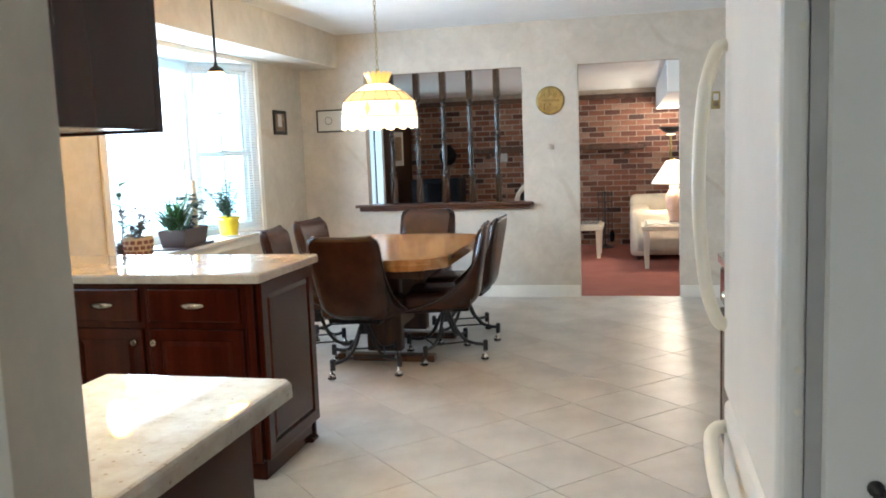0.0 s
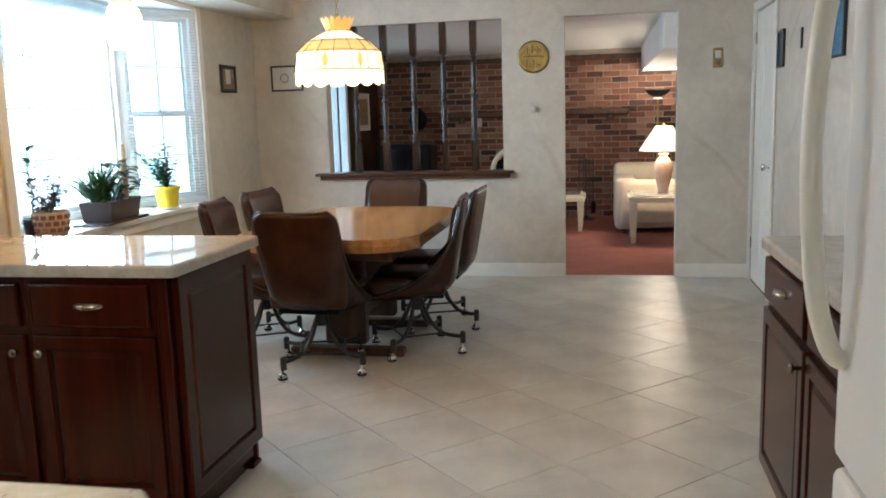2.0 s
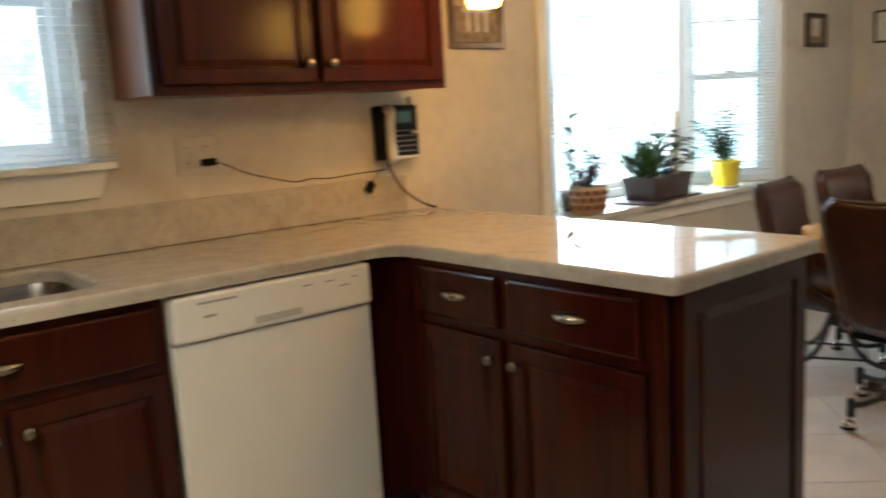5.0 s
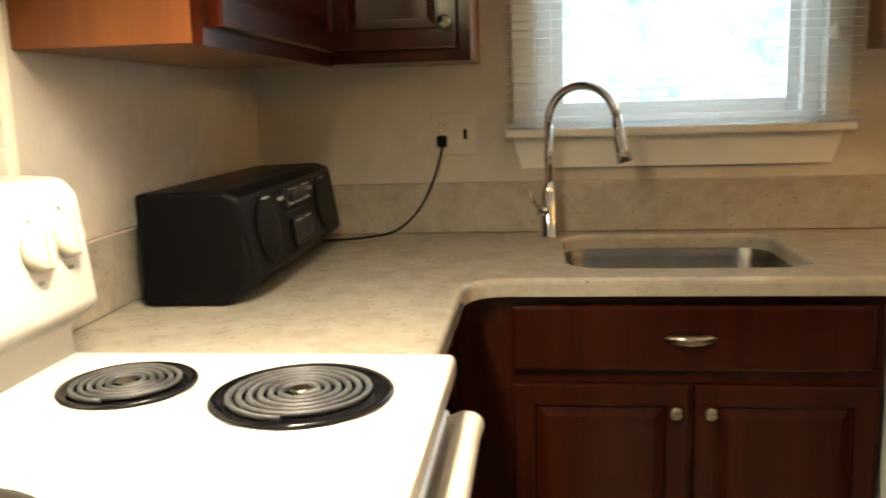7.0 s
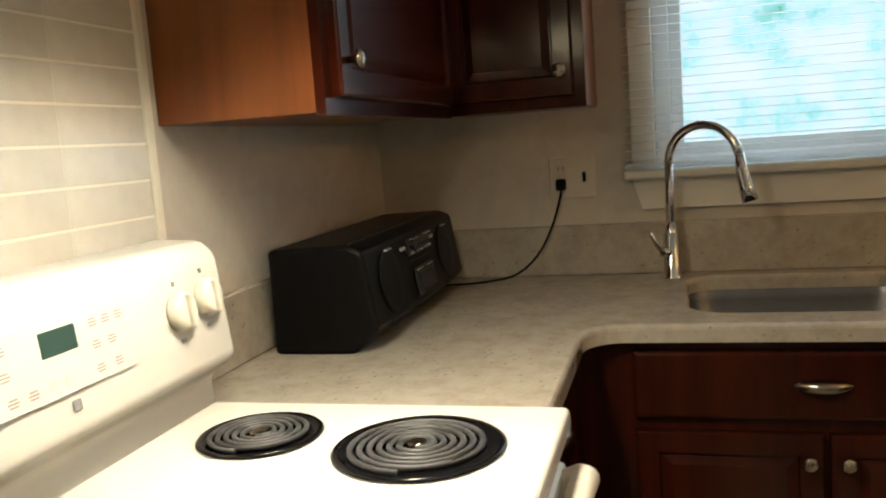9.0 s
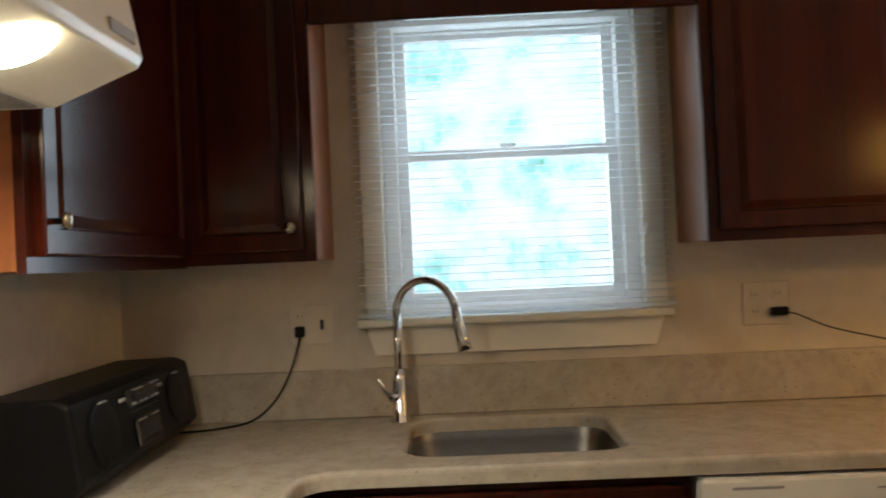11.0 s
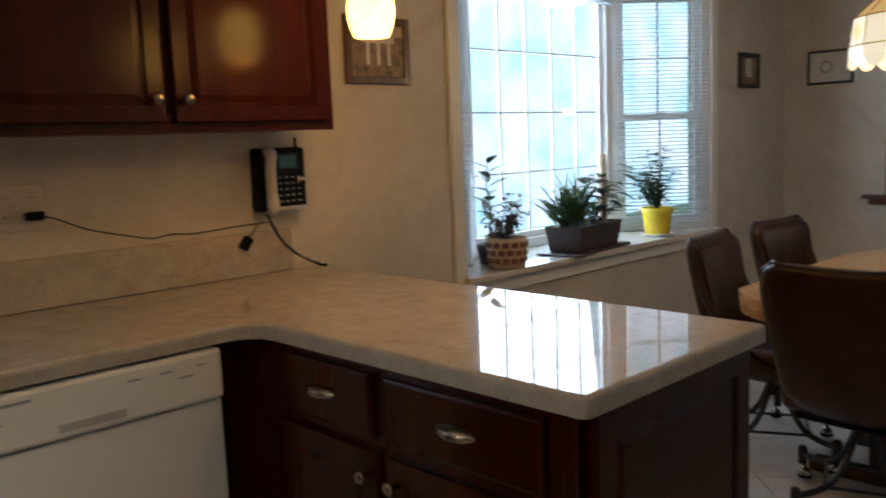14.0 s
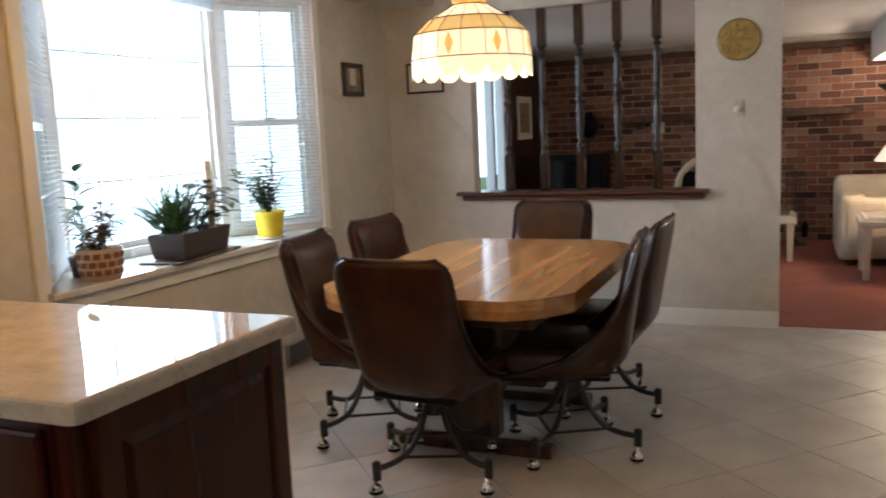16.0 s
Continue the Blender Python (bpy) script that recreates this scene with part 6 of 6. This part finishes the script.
for y0, y1 in ((0.06, 1.18), (1.25, 1.52)):
    part("pane", bx((-0.05, y0, 0.18), (-0.044, y1, 1.94)), PANE, gw).visible_shadow = False
picture(pose(0.0, 10.05, 1.20, 0, 0, 90), 0.50, 0.46, "white matted picture on the panelled wall", 0.02, 0.05, SEPIA, PAPER)
# fireplace tools
ft = thing("fireplace_tools", pose(2.75, 10.75, 0), "black iron fireplace tool set on a stand", "fireplace tools")
part("base", lathe([(0.12, 0), (0.13, 0.012), (0.05, 0.03), (0.015, 0.05)], 20), IRON, ft)
part("post", lathe([(0.010, 0.03), (0.010, 0.72), (0.022, 0.74), (0.0004, 0.78)], 10), IRON, ft)
part("cross_bar", tube([(-0.10, 0, 0.62), (0.10, 0, 0.62)], 0.007, 8), IRON, ft)
for x in (-0.09, -0.03, 0.04, 0.09):
    tl_ = part("tool", tube([(x, 0.01, 0.08), (x, 0.01, 0.70)], 0.006, 6), IRON, ft)
    part("grip", lathe([(0.012, 0.70), (0.016, 0.74), (0.0004, 0.77)], 10, None, (x, 0.01, 0)), IRON, tl_)
part("brush", lathe([(0.03, 0.08), (0.035, 0.2), (0.01, 0.24)], 10, None, (0.09, 0.01, 0)), BLACK, ft)

# sofa seen from its side
so = thing("sofa", pose(3.085, 9.42, 0), "cream upholstered sofa with a rolled arm and loose back cushions", "sofa")
part("base", bx((0.02, 0.03, 0.06), (2.2, 0.95, 0.36), 0.04, None, 3), SOFA, so)
part("arm", bx((0.0, 0.0, 0.05), (0.24, 0.92, 0.62), 0.06, None, 4), SOFA, so, "padded cream arm")
part("back", bx((0.0, 0.72, 0.30), (2.2, 1.0, 0.74), 0.07, None, 4), SOFA, so)
part("side_back", bx((0.05, -0.02, 0.10), (2.2, 0.12, 0.60), 0.05, None, 3), SOFA, so)
for i in range(2):
    part("seat_cushion", bx((0.26 + i * 0.9, 0.12, 0.36), (1.12 + i * 0.9, 0.74, 0.50), 0.05, None, 3), SOFA, so)
part("foot", lathe([(0.03, 0), (0.035, 0.06)], 12, None, (0.10, 0.08, 0)), OAKDARK, so)
part("foot", lathe([(0.03, 0), (0.035, 0.06)], 12, None, (0.10, 0.85, 0)), OAKDARK, so)


def parsons_table(m, w, d, h, label):
    t_ = thing("side_table", m, label, "side table", "cream side tables")
    part("rim", bx((0, 0, h - 0.05), (w, d, h), 0.008, None, 2), CREAMPAINT, t_)
    part("top_step", bx((0.03, 0.03, h), (w - 0.03, d - 0.03, h + 0.018), 0.006), CREAMPAINT, t_)
    part("glass_top", bx((0.06, 0.06, h + 0.0185), (w - 0.06, d - 0.06, h + 0.026), 0.003), MIRRORGLASS, t_, "inset glass top")
    for x in (0.02, w - 0.09):
        for y in (0.02, d - 0.09):
            bm = bx((x, y, 0), (x + 0.07, y + 0.07, h - 0.05), 0.004)
            cx, cy = x + 0.035, y + 0.035
            for q in bm.verts:
                s = 0.62 + 0.38 * q.co.z / (h - 0.05)
                q.co.x, q.co.y = cx + (q.co.x - cx) * s, cy + (q.co.y - cy) * s
            part("leg", bm, CREAMPAINT, t_, "tapered cream leg")
    return t_


parsons_table(pose(3.212, 8.70, 0), 0.66, 0.60, 0.478, "cream lacquered end table with a glass top")
parsons_table(pose(1.90, 9.58, 0), 0.86, 0.60, 0.40, "low cream coffee table with a glass top")
tlp = thing("table_lamp", pose(3.572, 9.0, 0.505), "peach ceramic urn lamp with a lit cone shade", "table lamp")
part("urn", lathe([(0.055, 0), (0.058, 0.012), (0.050, 0.02), (0.075, 0.12), (0.095, 0.24), (0.092, 0.30), (0.06, 0.35), (0.042, 0.37), (0.055, 0.39), (0.05, 0.40)], 28), CERAMIC, tlp, "glossy peach urn base", True)
part("neck", lathe([(0.012, 0.40), (0.012, 0.46)], 10), BRASS, tlp)
bm = bmesh.new()
a = [bm.verts.new((0.252 * math.cos(2 * math.pi * k / 32), 0.252 * math.sin(2 * math.pi * k / 32), 0.43)) for k in range(32)]
b = [bm.verts.new((0.085 * math.cos(2 * math.pi * k / 32), 0.085 * math.sin(2 * math.pi * k / 32), 0.68)) for k in range(32)]
for k in range(32):
    bm.faces.new((a[k], a[(k + 1) % 32], b[(k + 1) % 32], b[k]))
sd = part("shade", bm, LINEN, tlp, "glowing cream cone shade", True)
sd.visible_shadow = False
part("finial", lathe([(0.004, 0.66), (0.012, 0.70), (0.0004, 0.72)], 10), BRASS, tlp)
tf = thing("floor_lamp", pose(3.60, 10.45, 0), "slim brass torchiere floor lamp with a dark bowl", "floor lamp")
part("foot", lathe([(0.14, 0), (0.14, 0.015), (0.03, 0.03), (0.012, 0.05)], 24), BRASS, tf)
part("pole", lathe([(0.012, 0.04), (0.012, 1.50)], 12), BRASS, tf)
part("bowl", lathe([(0.015, 1.49), (0.04, 1.50), (0.10, 1.53), (0.145, 1.575), (0.148, 1.59), (0.14, 1.585)], 28), IRON, tf, "dark metal bowl", True)
part("diffuser", lathe([(0.05, 1.495), (0.055, 1.48), (0.0004, 1.475)], 20), LINEN, tf, "small glowing diffuser")
structure("trim_family_door", bx((3.98, FY - 0.03, 0), (4.06, FY - 0.001, 1.83), 0.004), TRIM, "white vertical trim beside the bricks")

# ---- floor tiles, laid on the diagonal ----
floor = structure("floor", bx((0, -2.6, -0.1), (XR, YF + 0.06, -0.004)), GROUT, "large pale beige floor tiles laid diagonally")
HD = 0.29
X0, Y0 = 2.504, 3.492
gap = 0.0026
whole = bpy.data.meshes.new("tile")
bm = prism([(0, -HD + gap), (HD - gap, 0), (0, HD - gap), (-HD + gap, 0)], -0.004, 0.0, 0.0008, None, 1)
bm.to_mesh(whole)
bm.free()
whole.materials.append(TILE)


def cut(poly, axis, lim, sgn):
    out = []
    for i, p in enumerate(poly):
        q = poly[(i + 1) % len(poly)]
        a, b = sgn * (p[axis] - lim), sgn * (q[axis] - lim)
        if a >= 0:
            out.append(p)
        if a * b < 0:
            s = a / (a - b)
            out.append((p[0] + (q[0] - p[0]) * s, p[1] + (q[1] - p[1]) * s))
    return out


for i in range(-10, 8):
    for j in range(-23, 15):
        if (i + j) % 2 == 0:
            continue
        cx, cy = X0 + HD * i, Y0 + HD * j
        if cx < -HD or cx > XR + HD or cy < -2.6 - HD or cy > YF + 0.06 + HD:
            continue
        dia_ = [(cx, cy - HD + gap), (cx + HD - gap, cy), (cx, cy + HD - gap), (cx - HD + gap, cy)]
        pl_ = cut(cut(cut(cut(dia_, 0, 0.0, 1), 0, XR, -1), 1, -2.6, 1), 1, YF + 0.06, -1)
        if len(pl_) < 3:
            continue
        inside = 0 <= cx - HD and cx + HD <= XR and -2.6 <= cy - HD and cy + HD <= YF + 0.06
        if inside:
            o = new("tile", whole)
            o.parent = floor
            o.matrix_basis = pose(cx, cy, 0)
        else:
            part("tile", prism(pl_, -0.004, 0.0), TILE, floor)

# ---- bricks ----
BH, BL, JT = 0.062, 0.200, 0.012
bmesh_cache = {}


def brick_mesh(w):
    key = round(w, 3)
    if key not in bmesh_cache:
        me = bpy.data.meshes.new("brick")
        bm = bx((0, -0.014, 0), (w, 0.01, BH), 0.004)
        bm.to_mesh(me)
        bm.free()
        me.materials.append(BRICKP)
        bmesh_cache[key] = me
    return bmesh_cache[key]


rb = random.Random(11)
verts, faces = [], []
for c in range(27):
    z = 0.012 + c * (BH + JT)
    x = -(BL + JT) * (0.5 if c % 2 else 0.0)
    while x < 3.95:
        a, b = max(0.004, x), min(3.955, x + BL)
        if b - a > 0.03:
            if a > 2.45:
                o = new("brick", brick_mesh(b - a))
                o.parent = bw
                o.matrix_basis = pose(a, FY + rb.uniform(-0.003, 0.002), z)
            else:
                k, y0 = len(verts), FY - 0.014 + rb.uniform(-0.003, 0.003)
                e = 0.004
                verts += [(a, y0 + 0.02, z), (b, y0 + 0.02, z), (b, y0 + 0.02, z + BH), (a, y0 + 0.02, z + BH), (a + e, y0, z + e), (b - e, y0, z + e), (b - e, y0, z + BH - e), (a + e, y0, z + BH - e)]
                faces += [tuple(k + q for q in f_) for f_ in ((4, 5, 6, 7), (0, 1, 5, 4), (1, 2, 6, 5), (2, 3, 7, 6), (3, 0, 4, 7))]
        x += BL + JT
me = bpy.data.meshes.new("bricks_far")
me.from_pydata(verts, [], faces)
me.materials.append(BRICK)
far = new("bricks_far", me)
far.parent = bw
tagged(far, "rows of red-brown bricks beyond the mantel", "", "", "stuff")
